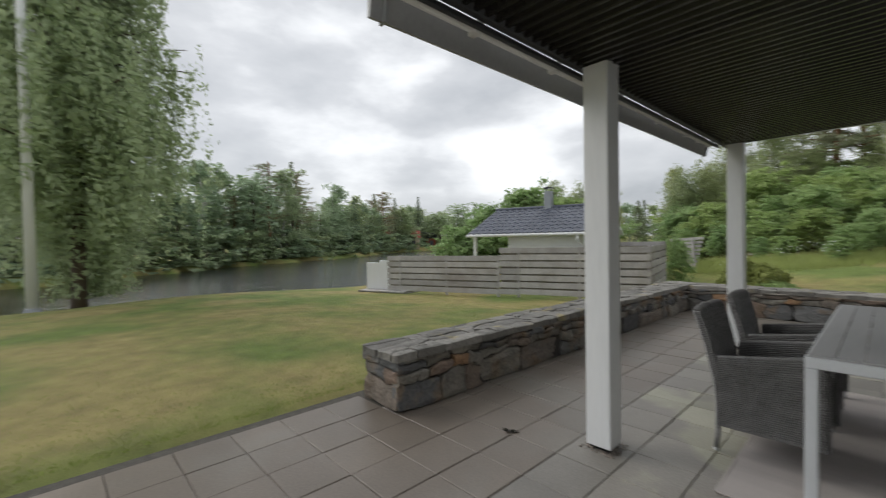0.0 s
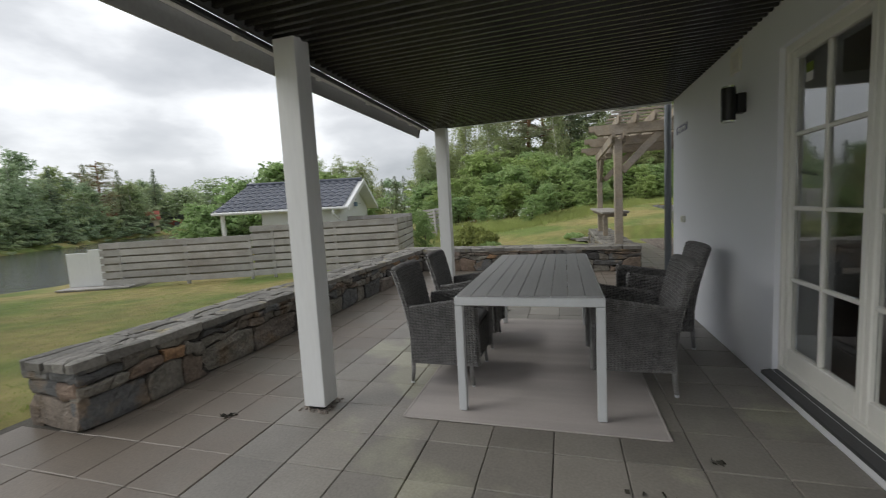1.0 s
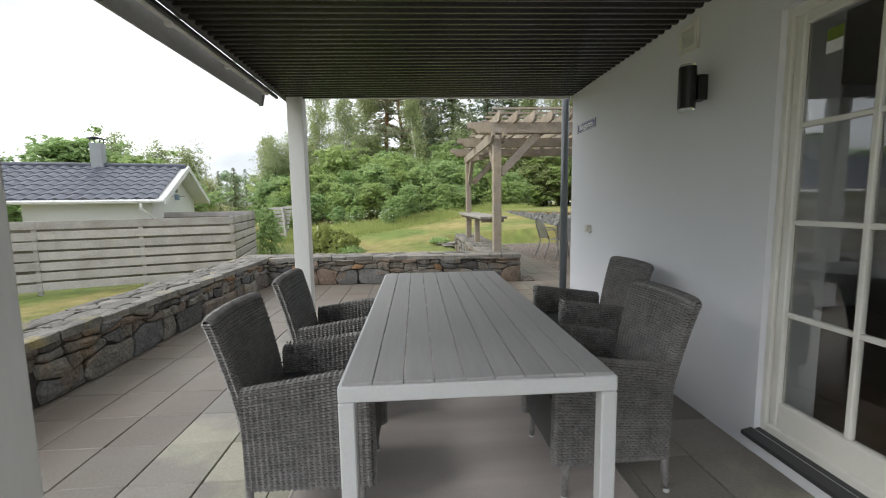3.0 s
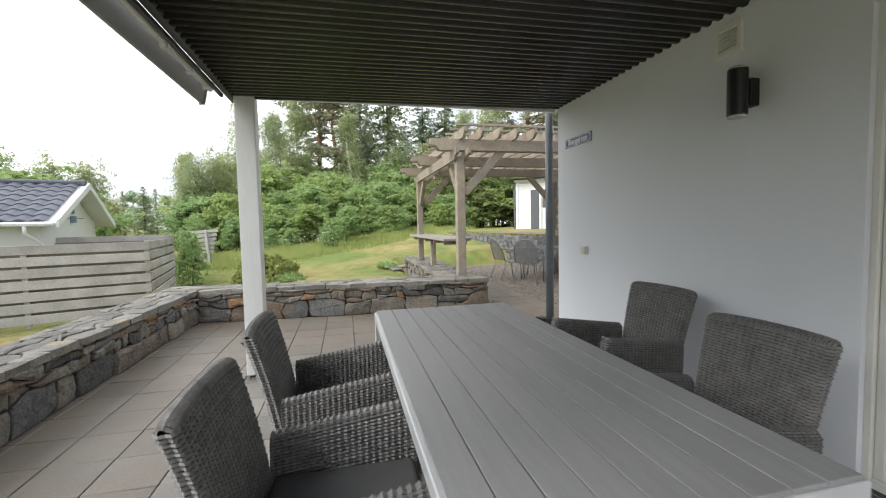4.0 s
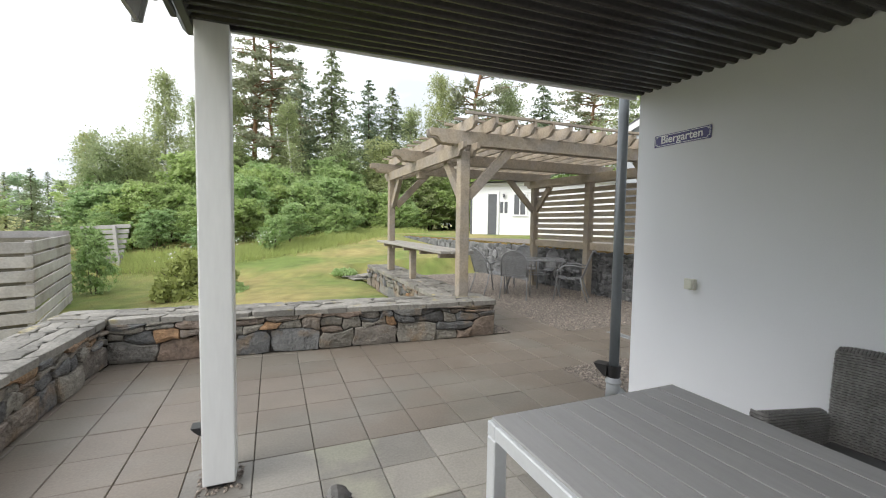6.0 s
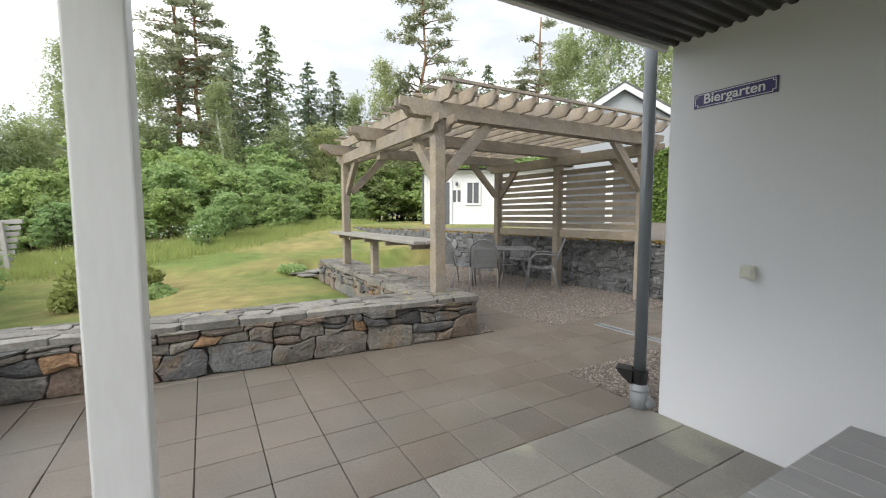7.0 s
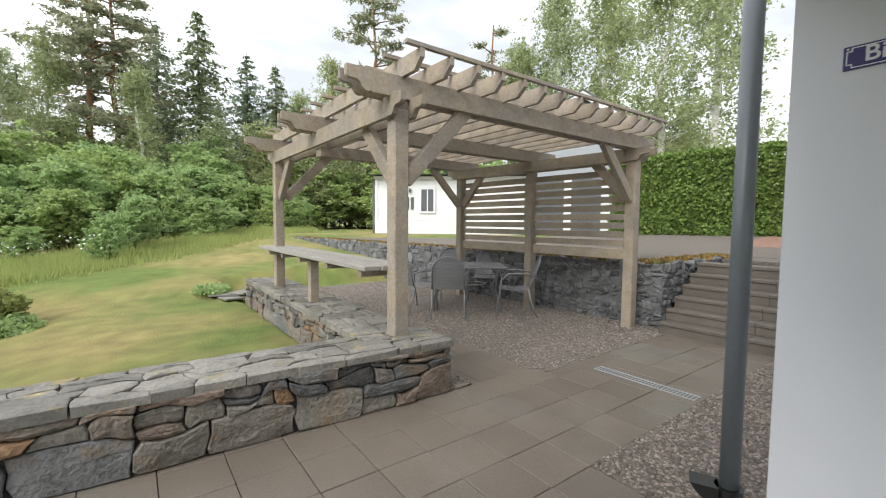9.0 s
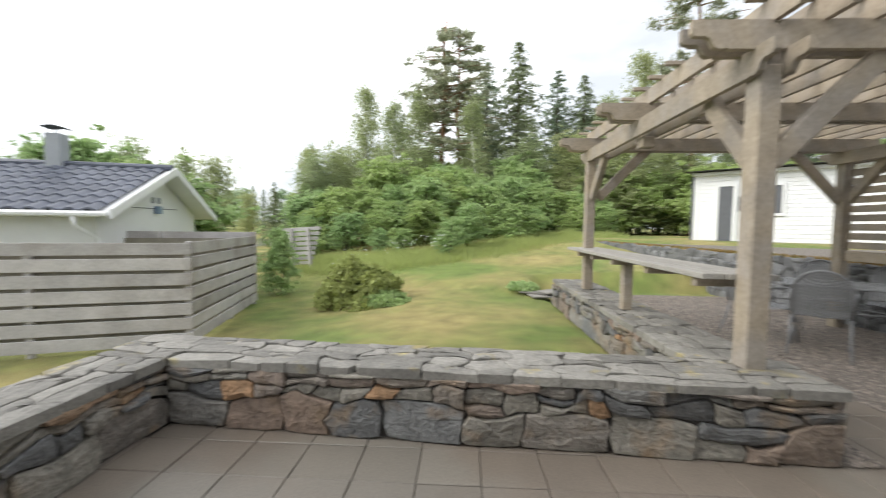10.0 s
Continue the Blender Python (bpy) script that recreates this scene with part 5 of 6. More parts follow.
mound("rhododendron", "dark green rhododendron bush on the lawn", -4.2, 7.6, 0.78, 0.74, 6500, 3, M_LEAF_D, 0.115, 0.55)
mound("ground_cover", "bright green low ground cover beside a bush", -3.6, 7.2, 0.5, 0.22, 1600, 4, M_LEAF_B, 0.08)
cs = tree("shrub", -6.3, 8.95, 1.5, 1, 0.6, 0.62)
tagged(cs, "light green climbing shrub at the end of the fence", "shrub")
gs_ = tree("shrub", -2.6, 11.9, 1.15, 2, 0.3, 0.85)
tagged(gs_, "light green shrub before the wood's edge", "shrub")
mound("grass_clump", "small clump of ground plants at the wall's end", -1.0, 7.75, 0.3, 0.11, 700, 7, M_LEAF_B, 0.08)
# tall weeds below the shrubs
vs, fs = [], []
def blade(x, y, z, h, w, r):
    a = r.random() * 6.28
    lx, ly = r.gauss(0, 0.3) * h, r.gauss(0, 0.3) * h
    k = len(vs)
    c, s = math.cos(a) * w, math.sin(a) * w
    vs.extend(((x - c, y - s, z), (x + c, y + s, z), (x + lx, y + ly, z + h)))
    fs.append((k, k + 1, k + 2))
for _ in range(30000):
    i = rg.random() * (len(edge) - 1.001)
    k = int(i); f = i - k
    x = edge[k][0] + (edge[k + 1][0] - edge[k][0]) * f + rg.uniform(-1, 1)
    y = edge[k][1] + (edge[k + 1][1] - edge[k][1]) * f - rg.uniform(0.0, 2.2) + rg.uniform(-0.3, 0.3)
    blade(x, y, ground_height(x, y) - 0.02, rg.uniform(0.12, 0.42) * (0.6 + 0.8 * abs(noise.noise((x * 0.8, y * 0.8, 2)))), rg.uniform(0.005, 0.012), rg)
tagged(new("tall_grass", raw("tall_grass", vs, fs, M_WEED)), "tall grass and weeds before the shrubs", "grass", kind="stuff")
vs, fs = [], []
for _ in range(42000):
    x, y = -4.9 - 7.5 * rg.random() ** 1.7, rg.uniform(-8.5, 3.5)
    if y > -3.9 and x > -4.75:
        continue
    blade(x, y, ground_height(x, y) - 0.005, rg.uniform(0.012, 0.028), rg.uniform(0.002, 0.005), rg)
tagged(new("lawn_grass", raw("lawn_grass", vs, fs, M_GRASS)), "short mown grass blades on the lawn", "grass", kind="stuff")
vs, fs = [], []
for cx, cy in ((-3.4, 11.2), (-3.9, 11.0), (-2.9, 11.5), (-5.0, 10.2)):
    for _ in range(22):
        x, y = cx + rg.gauss(0, 0.25), cy + rg.gauss(0, 0.2)
        leaf(vs, fs, (x, y, ground_height(x, y) + rg.uniform(0.4, 0.75)), 0.05, rg, 0.7)
tagged(new("white_flowers", raw("white_flowers", vs, fs, M_CLAP)), "small white wild flowers among tall grass", "flowers", kind="stuff")
# houses across the water
for bearing, d, w, mw, mr in ((-52.5, 105, 9, M_YEL, M_RED), (-49.5, 118, 7, M_RED, M_DARKWALL)):
    a = radians(bearing)
    hh = thing("far_house", "distant cottage with a pitched roof across the lake", "house", pose(-1.6 + math.sin(a) * d, -6 + math.cos(a) * d, -0.8, 0, 0, -bearing))
    b = bmesh.new(); box(b, -w / 2, w / 2, -3, 3, 0, 2.8); part("wall", b, mw, hh)
    b = bmesh.new(); outline(b, [(-3.4, 2.75), (3.4, 2.75), (0, 4.6)], -w / 2 - 0.3, w / 2 + 0.3, pose(0, 0, 0, 0, 0, 90)); part("roof", b, mr, hh)
    for k in range(3):
        b = bmesh.new(); box(b, -w / 3 + k * w / 3 - 0.5, -w / 3 + k * w / 3 + 0.5, -3.05, -3.0, 0.9, 2.1); part("window", b, M_DARKWALL, hh)

# slate pieces left at the end of the low wall
sl = thing("slate_pile", "few flat grey slate pieces lying on the lawn", "slate", pose(-0.62, 7.35, ground_height(-0.62, 7.35)))
for k, (dx, dy, w, d, r) in enumerate(((0, 0, 0.32, 0.2, 12), (-0.18, 0.16, 0.26, 0.17, -25), (0.08, 0.05, 0.22, 0.15, 40))):
    b = bmesh.new(); box(b, -w, w, -d, d, 0.0, 0.035, 0.008, pose(dx, dy, 0.034 * k, 0, 0, r)); part("slab", b, M_CAP, sl)

# ---------------------------------------------------------------- dining set on the terrace
rug = thing("outdoor_rug", "pale grey-brown flat-woven outdoor rug under the table", "rug")
b = bmesh.new()
ny = 40
vs_ = [[b.verts.new((x, -3.4 + 2.27 * j / ny, 0.009 + 0.0025 * noise.noise((x * 3, j * 0.5, 1)))) for x in (-2.26, -1.9, -1.5, -1.1, -0.77)] for j in range(ny + 1)]
for j in range(ny):
    for i in range(4):
        b.faces.new((vs_[j][i], vs_[j][i + 1], vs_[j + 1][i + 1], vs_[j + 1][i]))
ex = bmesh.ops.extrude_face_region(b, geom=b.faces[:])
bmesh.ops.translate(b, verts=[v for v in ex["geom"] if isinstance(v, bmesh.types.BMVert)], vec=(0, 0, -0.006))
part("weave", b, M_RUG, rug)
b = bmesh.new()
box(b, -2.272, -2.258, -3.405, -1.125, 0.003, 0.0118, 0.002); box(b, -0.772, -0.758, -3.405, -1.125, 0.003, 0.0118, 0.002)
box(b, -2.258, -0.772, -3.412, -3.398, 0.003, 0.0118, 0.002); box(b, -2.258, -0.772, -1.132, -1.118, 0.003, 0.0118, 0.002)
part("binding", b, M_RUG, rug)

TX0, TX1, TY0, TY1, TZ = -1.934, -1.066, -3.285, -1.28, 0.735
tb = thing("patio_table", "grey slatted patio table with a pale aluminium frame", "table")
for x in (TX0, TX1 - 0.05):
    for y in (TY0, TY1 - 0.05):
        b = bmesh.new(); box(b, x, x + 0.05, y, y + 0.05, 0.014, TZ - 0.052, 0.004); part("leg", b, M_ALU, tb)
for x in (TX0, TX1 - 0.05):
    b = bmesh.new(); box(b, x, x + 0.05, TY0 + 0.051, TY1 - 0.051, TZ - 0.05, TZ, 0.004); part("side_rail", b, M_ALU, tb)
for y in (TY0, TY1 - 0.05):
    b = bmesh.new(); box(b, TX0, TX1, y, y + 0.05, TZ - 0.051, TZ, 0.004); part("end_rail", b, M_ALU, tb)
ns = 9
sw_ = (TX1 - TX0 - 0.024) / ns
for i in range(ns):
    b = bmesh.new(); x = TX0 + 0.012 + sw_ * i
    box(b, x + 0.002, x + sw_ - 0.002, TY0 + 0.008, TY1 - 0.008, TZ + 0.0005, TZ + 0.011, 0.001); part("slat", b, M_SLAT, tb)
for y in (-2.8, -2.29, -1.78):
    b = bmesh.new(); box(b, TX0 + 0.051, TX1 - 0.051, y - 0.03, y + 0.03, TZ - 0.03, TZ - 0.001); part("cross_bar", b, M_ALU, tb)


def weave(place, rows, stakes, lap=0.003, closed=True, fill=0.86):
    """Woven strands: place(s, t, out) gives a point of the surface; rows run along s, stakes stand across them."""
    vs, fs, grooves = [], [], []
    n = stakes * 2
    m = n if closed else n + 1
    for r in range(rows):
        t0, t1 = (r + 0.5 - fill / 2) / rows, (r + 0.5 + fill / 2) / rows
        base = len(vs)
        for i in range(m):
            s = i / n
            bulge = lap * (0.75 * math.cos(math.pi * (i // 2)) + 0.25 * math.cos(math.pi * (i // 2 + r))) if i % 2 == 0 else 0.0
            vs.append(place(s, t0, bulge - 0.0022)); vs.append(place(s, (t0 + t1) / 2, bulge + 0.0028)); vs.append(place(s, t1, bulge - 0.0022))
        for i in range(n):
            j = (i + 1) % m
            for k in (0, 1):
                fs.append((base + 3 * i + k, base + 3 * j + k, base + 3 * j + k + 1, base + 3 * i + k + 1))
        if r:                                   # the groove between two strands, its shade painted with the dark slot
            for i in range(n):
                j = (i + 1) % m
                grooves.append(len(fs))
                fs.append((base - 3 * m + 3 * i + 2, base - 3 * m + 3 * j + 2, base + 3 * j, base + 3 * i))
    return vs, fs, grooves


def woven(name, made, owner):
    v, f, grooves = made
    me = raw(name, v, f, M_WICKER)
    me.materials.append(M_WICK_SHADE)
    # groove faces get the near-black slot in place of real shade
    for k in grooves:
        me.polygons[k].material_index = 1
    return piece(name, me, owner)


def rrect(s, a, c, r):
    """Point and outward normal on a rounded rectangle of half sizes a, c, at the share s of the way round."""
    segs = [(2 * (a - r)), math.pi * r / 2, 2 * (c - r), math.pi * r / 2] * 2
    tot = sum(segs)
    d = (s % 1.0) * tot
    corners = [(a - r, -(c - r), -90), (a - r, c - r, 0), (-(a - r), c - r, 90), (-(a - r), -(c - r), 180)]
    x, y = -(a - r), -c
    dirs = [(1, 0), (0, 1), (-1, 0), (0, -1)]
    starts = [(-(a - r), -c), (a, -(c - r)), (a - r, c), (-a, c - r)]
    nrm = [(0, -1), (1, 0), (0, 1), (-1, 0)]
    for k in range(4):
        if d <= segs[2 * k]:
            return starts[k][0] + dirs[k][0] * d, starts[k][1] + dirs[k][1] * d, nrm[k][0], nrm[k][1]
        d -= segs[2 * k]
        if d <= segs[2 * k + 1]:
            g = radians(corners[k][2]) + d / r
            return corners[k][0] + r * math.cos(g), corners[k][1] + r * math.sin(g), math.cos(g), math.sin(g)
        d -= segs[2 * k + 1]
    return starts[0][0], starts[0][1], 0, -1


def wicker_chair(m):
    t = thing("wicker_armchair", "dark grey-brown woven rattan garden armchair with charcoal seat cushion", "chair", m, "armchairs round the table")
    # back: leans and flares upwards
    def back(s, f, out):
        z = 0.30 + 0.54 * f
        hw_, th = 0.212 + 0.036 * f, 0.024
        x, y, nx_, ny_ = rrect(s, th, hw_, 0.013)
        bow = -0.014 * (1 - (y / hw_) ** 2)
        cx = -0.215 - 0.055 * f - 0.06 * f * f
        return (cx + bow + x + nx_ * out, y + ny_ * out, z + (0.006 * (1 - (y / hw_) ** 2) if f > 0.9 else 0))
    woven("backrest", weave(back, 48, 84, 0.0046), t)
    def rail(s, f, out):
        q = -1 + 2 * f
        g = 2 * math.pi * s
        r_ = 0.022 * (1 - 0.25 * abs(q) ** 20) + out
        return (-0.33 - 0.014 * (1 - q * q) + r_ * math.cos(g), 0.247 * q, 0.838 + 0.006 * (1 - q * q) - 0.004 * abs(q) ** 8 + r_ * math.sin(g))
    woven("top_rail", weave(rail, 40, 6), t)
    # arms: rounded panels from skirt to rest, gently rising to the back
    for sgn in (-1, 1):
        def arm(s, f, out, sgn=sgn):
            # s: front to back, f: round the panel's section
            x = 0.285 - 0.50 * s
            top = 0.655 - 0.075 * s
            zc, hz = (top + 0.155) / 2, (top - 0.155) / 2
            yy, zz, ny_, nz_ = rrect(f, 0.033, hz, 0.03)
            flare = 0.018 * (zz + hz) / (2 * hz)
            e = 0.012 if s < 0.02 else 0.0
            return (x - e * 0, sgn * (0.232 + flare) + yy + ny_ * (out - e), zc + zz + nz_ * (out - e))
        woven("armrest", weave(arm, 84, 44, 0.0034, closed=False), t)
        # closed front of the arm
        def front(s, f, out, sgn=sgn):
            z = 0.16 + 0.497 * f
            return (0.288 + out - 0.01 * (abs(s - 0.5) * 2) ** 3 - 0.012 * max(0.0, f - 0.93) / 0.07, sgn * (0.232 + 0.018 * f) + (s - 0.5) * 0.064, z)
        woven("arm_front", weave(front, 38, 5, closed=False), t)
    # skirt under the seat
    def skirt(s, f, out):
        z = 0.165 + 0.255 * f
        x, y, nx_, ny_ = rrect(s, 0.255 - 0.01 * (1 - f), 0.245 - 0.012 * (1 - f), 0.03)
        return (x + 0.015 + nx_ * out, y + ny_ * out, z)
    woven("skirt", weave(skirt, 24, 140, 0.0036), t)
    # dark sheets added inside so that light does not pass the weave
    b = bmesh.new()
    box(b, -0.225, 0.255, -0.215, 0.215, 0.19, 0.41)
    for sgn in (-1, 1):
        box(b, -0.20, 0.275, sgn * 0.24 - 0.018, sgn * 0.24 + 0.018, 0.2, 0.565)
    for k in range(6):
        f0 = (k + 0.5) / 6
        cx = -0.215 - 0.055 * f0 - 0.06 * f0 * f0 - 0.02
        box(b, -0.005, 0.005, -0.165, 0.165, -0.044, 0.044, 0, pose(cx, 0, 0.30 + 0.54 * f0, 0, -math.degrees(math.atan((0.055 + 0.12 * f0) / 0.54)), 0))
    part("inner_frame", b, M_WICK_SHADE, t)
    b = bmesh.new()
    box(b, -0.20, 0.262, -0.205, 0.205, 0.412, 0.462, 0.022, seg=3)
    part("seat_cushion", b, M_CUSH, t, "charcoal fabric seat cushion", True)
    for sx in (-0.22, 0.225):
        for sy in (-0.235, 0.235):
            b = bmesh.new()
            sweep(b, [(sx * 1.04, sy * 1.02, 0.012), (sx, sy, 0.10), (sx * 0.98, sy * 0.98, 0.30)], [0.013, 0.016, 0.019], 10)
            leg_ = part("leg", b, M_WICKER, t, smooth=True)
            b = bmesh.new(); tube(b, (sx * 1.04, sy * 1.02, 0.0), (sx * 1.04, sy * 1.02, 0.016), 0.014, seg=10)
            part("foot", b, M_ALU, leg_, "metal foot cap")
    return t


wc = wicker_chair(pose(-2.15, -2.67, 0.001, 0, 0, -1))
copy_thing(wc, pose(-2.15, -1.89, 0.001, 0, 0, 0))
copy_thing(wc, pose(-0.845, -2.615, 0.001, 0, 0, 181))
copy_thing(wc, pose(-0.51, -1.69, 0.001, 0, 0, 183))

# ---------------------------------------------------------------- steel set under the pergola
st = thing("steel_table", "grey steel mesh garden table under the pergola", "table", pose(2.35, 4.75, 0.004, 0, 0, -35))
b = bmesh.new(); box(b, -0.62, 0.62, -0.4, 0.4, 0.695, 0.712, 0.008, seg=2); part("tabletop", b, M_MESH, st)
b = bmesh.new(); sweep(b, [(-0.62, -0.4, 0.7), (0.62, -0.4, 0.7), (0.62, 0.4, 0.7), (-0.62, 0.4, 0.7)], 0.014, 8, True); part("rim", b, M_STEEL, st)
for sx in (-1, 1):
    for sy in (-1, 1):
        b = bmesh.new()
        sweep(b, [(sx * 0.54, sy * 0.33, 0.0), (sx * 0.5, sy * 0.26, 0.2), (sx * 0.42, sy * 0.16, 0.42), (sx * 0.5, sy * 0.28, 0.62), (sx * 0.5, sy * 0.32, 0.69)], 0.014, 8)
        part("leg", b, M_STEEL, st, smooth=True)
b = bmesh.new(); sweep(b, [(0.34 * math.cos(a * 0.524), 0.2 * math.sin(a * 0.524), 0.4) for a in range(12)], 0.010, 6, True); part("hoop", b, M_STEEL, st)


def steel_chair(m):
    t = thing("steel_armchair", "grey steel mesh garden armchair with rounded back", "chair", m, "steel chairs under the pergola")
    b = bmesh.new()
    for i in range(2):
        grid = [[b.verts.new((-0.22 + 0.46 * k / 6, (-0.23 + 0.46 * j / 6) * (1 - 0.06 * (k / 6)), 0.43 - 0.03 * math.sin(math.pi * k / 6) - 0.004 * i)) for j in range(7)] for k in range(7)]
        for k in range(6):
            for j in range(6):
                b.faces.new((grid[k][j], grid[k + 1][j], grid[k + 1][j + 1], grid[k][j + 1]))
    part("seat", b, M_MESH, t, smooth=True)
    b = bmesh.new()
    for i in range(2):
        rows = []
        for k in range(9):
            f = k / 8
            w_ = 0.235 * (1 - max(0, f - 0.55) ** 2 * 3.2) if f < 1 else 0.08
            rows.append([b.verts.new((-0.22 - 0.16 * f - 0.004 * i - 0.02 * (1 - (j - 3) ** 2 / 9), w_ * (j - 3) / 3, 0.44 + 0.47 * f)) for j in range(7)])
        for k in range(8):
            for j in range(6):
                b.faces.new((rows[k][j], rows[k + 1][j], rows[k + 1][j + 1], rows[k][j + 1]))
    part("backrest", b, M_MESH, t, smooth=True)
    b = bmesh.new()
    arch = []
    for k in range(13):
        g = math.pi * k / 12
        f = 0.52 + 0.5 * math.sin(g)
        arch.append((-0.22 - 0.165 * f, 0.238 * math.cos(g), 0.44 + 0.47 * f))
    sweep(b, [(-0.22, 0.238, 0.43)] + arch + [(-0.22, -0.238, 0.43)], 0.012, 7)
    part("back_hoop", b, M_STEEL, t, smooth=True)
    for sy in (-1, 1):
        b = bmesh.new()
        sweep(b, [(0.27, sy * 0.25, 0.0), (0.22, sy * 0.255, 0.35), (0.20, sy * 0.27, 0.56), (0.10, sy * 0.275, 0.655), (-0.08, sy * 0.27, 0.665), (-0.27, sy * 0.245, 0.63)], 0.012, 7)
        part("arm_and_leg", b, M_STEEL, t, smooth=True)
        b = bmesh.new()
        sweep(b, [(-0.34, sy * 0.25, 0.0), (-0.24, sy * 0.24, 0.25), (-0.2, sy * 0.235, 0.43)], 0.012, 7)
        part("back_leg", b, M_STEEL, t, smooth=True)
    return t


sc_ = steel_chair(pose(2.62, 3.9, 0.004, 0, 0, 135))
for x, y, r in ((1.74, 4.42, 50), (1.5, 5.0, 8), (3.1, 5.1, 215), (2.7, 5.55, 240)):
    copy_thing(sc_, pose(x, y, 0.004, 0, 0, r))

# ---------------------------------------------------------------- small things on the paving
for x, y, n_, s in ((-1.02, -4.02, 9, 0.055), (-0.86, -3.9, 6, 0.05), (-0.62, -3.55, 2, 0.02), (-3.43, -3.6, 4, 0.03), (-3.3, -4.9, 3, 0.03), (-2.9, -0.62, 3, 0.02), (-1.95, -0.75, 2, 0.016)):
    r = random.Random(int(x * 100))
    vs, fs = [], []
    for _ in range(n_ * 3):
        leaf(vs, fs, (x + r.gauss(0, s), y + r.gauss(0, s * 0.4), 0.004 + r.random() * 0.006), r.uniform(0.02, 0.045), r, 0.85)
    tagged(new("leaf_litter", raw("leaf_litter", vs, fs, M_STAIN)), "dark wet leaf crumbs on the paving", "leaf litter")
sk = thing("door_sticker", "small green and white sticker on a door pane", "sticker", pose(0.064, -2.80, 1.93))
b = bmesh.new(); box(b, -0.002, -0.0005, -0.035, 0.035, 0.0, 0.05); part("green_half", b, M_HEDGE, sk)
b = bmesh.new(); box(b, -0.002, -0.0005, -0.035, 0.035, -0.05, -0.001); part("white_half", b, M_CLAP, sk)
dn = thing("downpipe", "white downpipe behind a porch post with a black leaf catcher", "downpipe", pose(-2.88, 0.075, 0))
b = bmesh.new(); tube(b, (0, 0, 0.26), (0, 0, 2.34), 0.036, seg=16); part("pipe", b, M_WHITE, dn, smooth=True)
b = bmesh.new(); tube(b, (0, 0, 0.0), (0, 0, 0.2), 0.045, seg=16); part("socket", b, M_PIPE_L, dn)
b = bmesh.new(); tube(b, (0, 0, 0.19), (0, 0, 0.27), 0.04, 0.046, 16)
outline(b, [(-0.14, 0.27), (-0.03, 0.27), (-0.03, 0.19), (-0.05, 0.19), (-0.12, 0.245)], -0.04, 0.04)
part("leaf_catcher", b, M_BLACK, dn, "black leaf catcher")

# ---------------------------------------------------------------- stone walls
def carve(u0, u1, v0, v1, want, rg, out):
    """Splits a panel into uneven stones; want(v) gives the wished width and height at that level."""
    w, h = u1 - u0, v1 - v0
    ww, hh = want((v0 + v1) / 2)
    if w <= ww * rg.uniform(0.9, 1.7) and h <= hh * rg.uniform(1.0, 1.7):
        out.append((u0, u1, v0, v1))
        return
    if w / ww > h / hh:
        c = u0 + w * rg.uniform(0.36, 0.64)
        carve(u0, c, v0, v1, want, rg, out); carve(c, u1, v0, v1, want, rg, out)
    else:
        c = v0 + h * rg.uniform(0.42, 0.66)
        carve(u0, u1, v0, c, want, rg, out); carve(u0, u1, c, v1, want, rg, out)


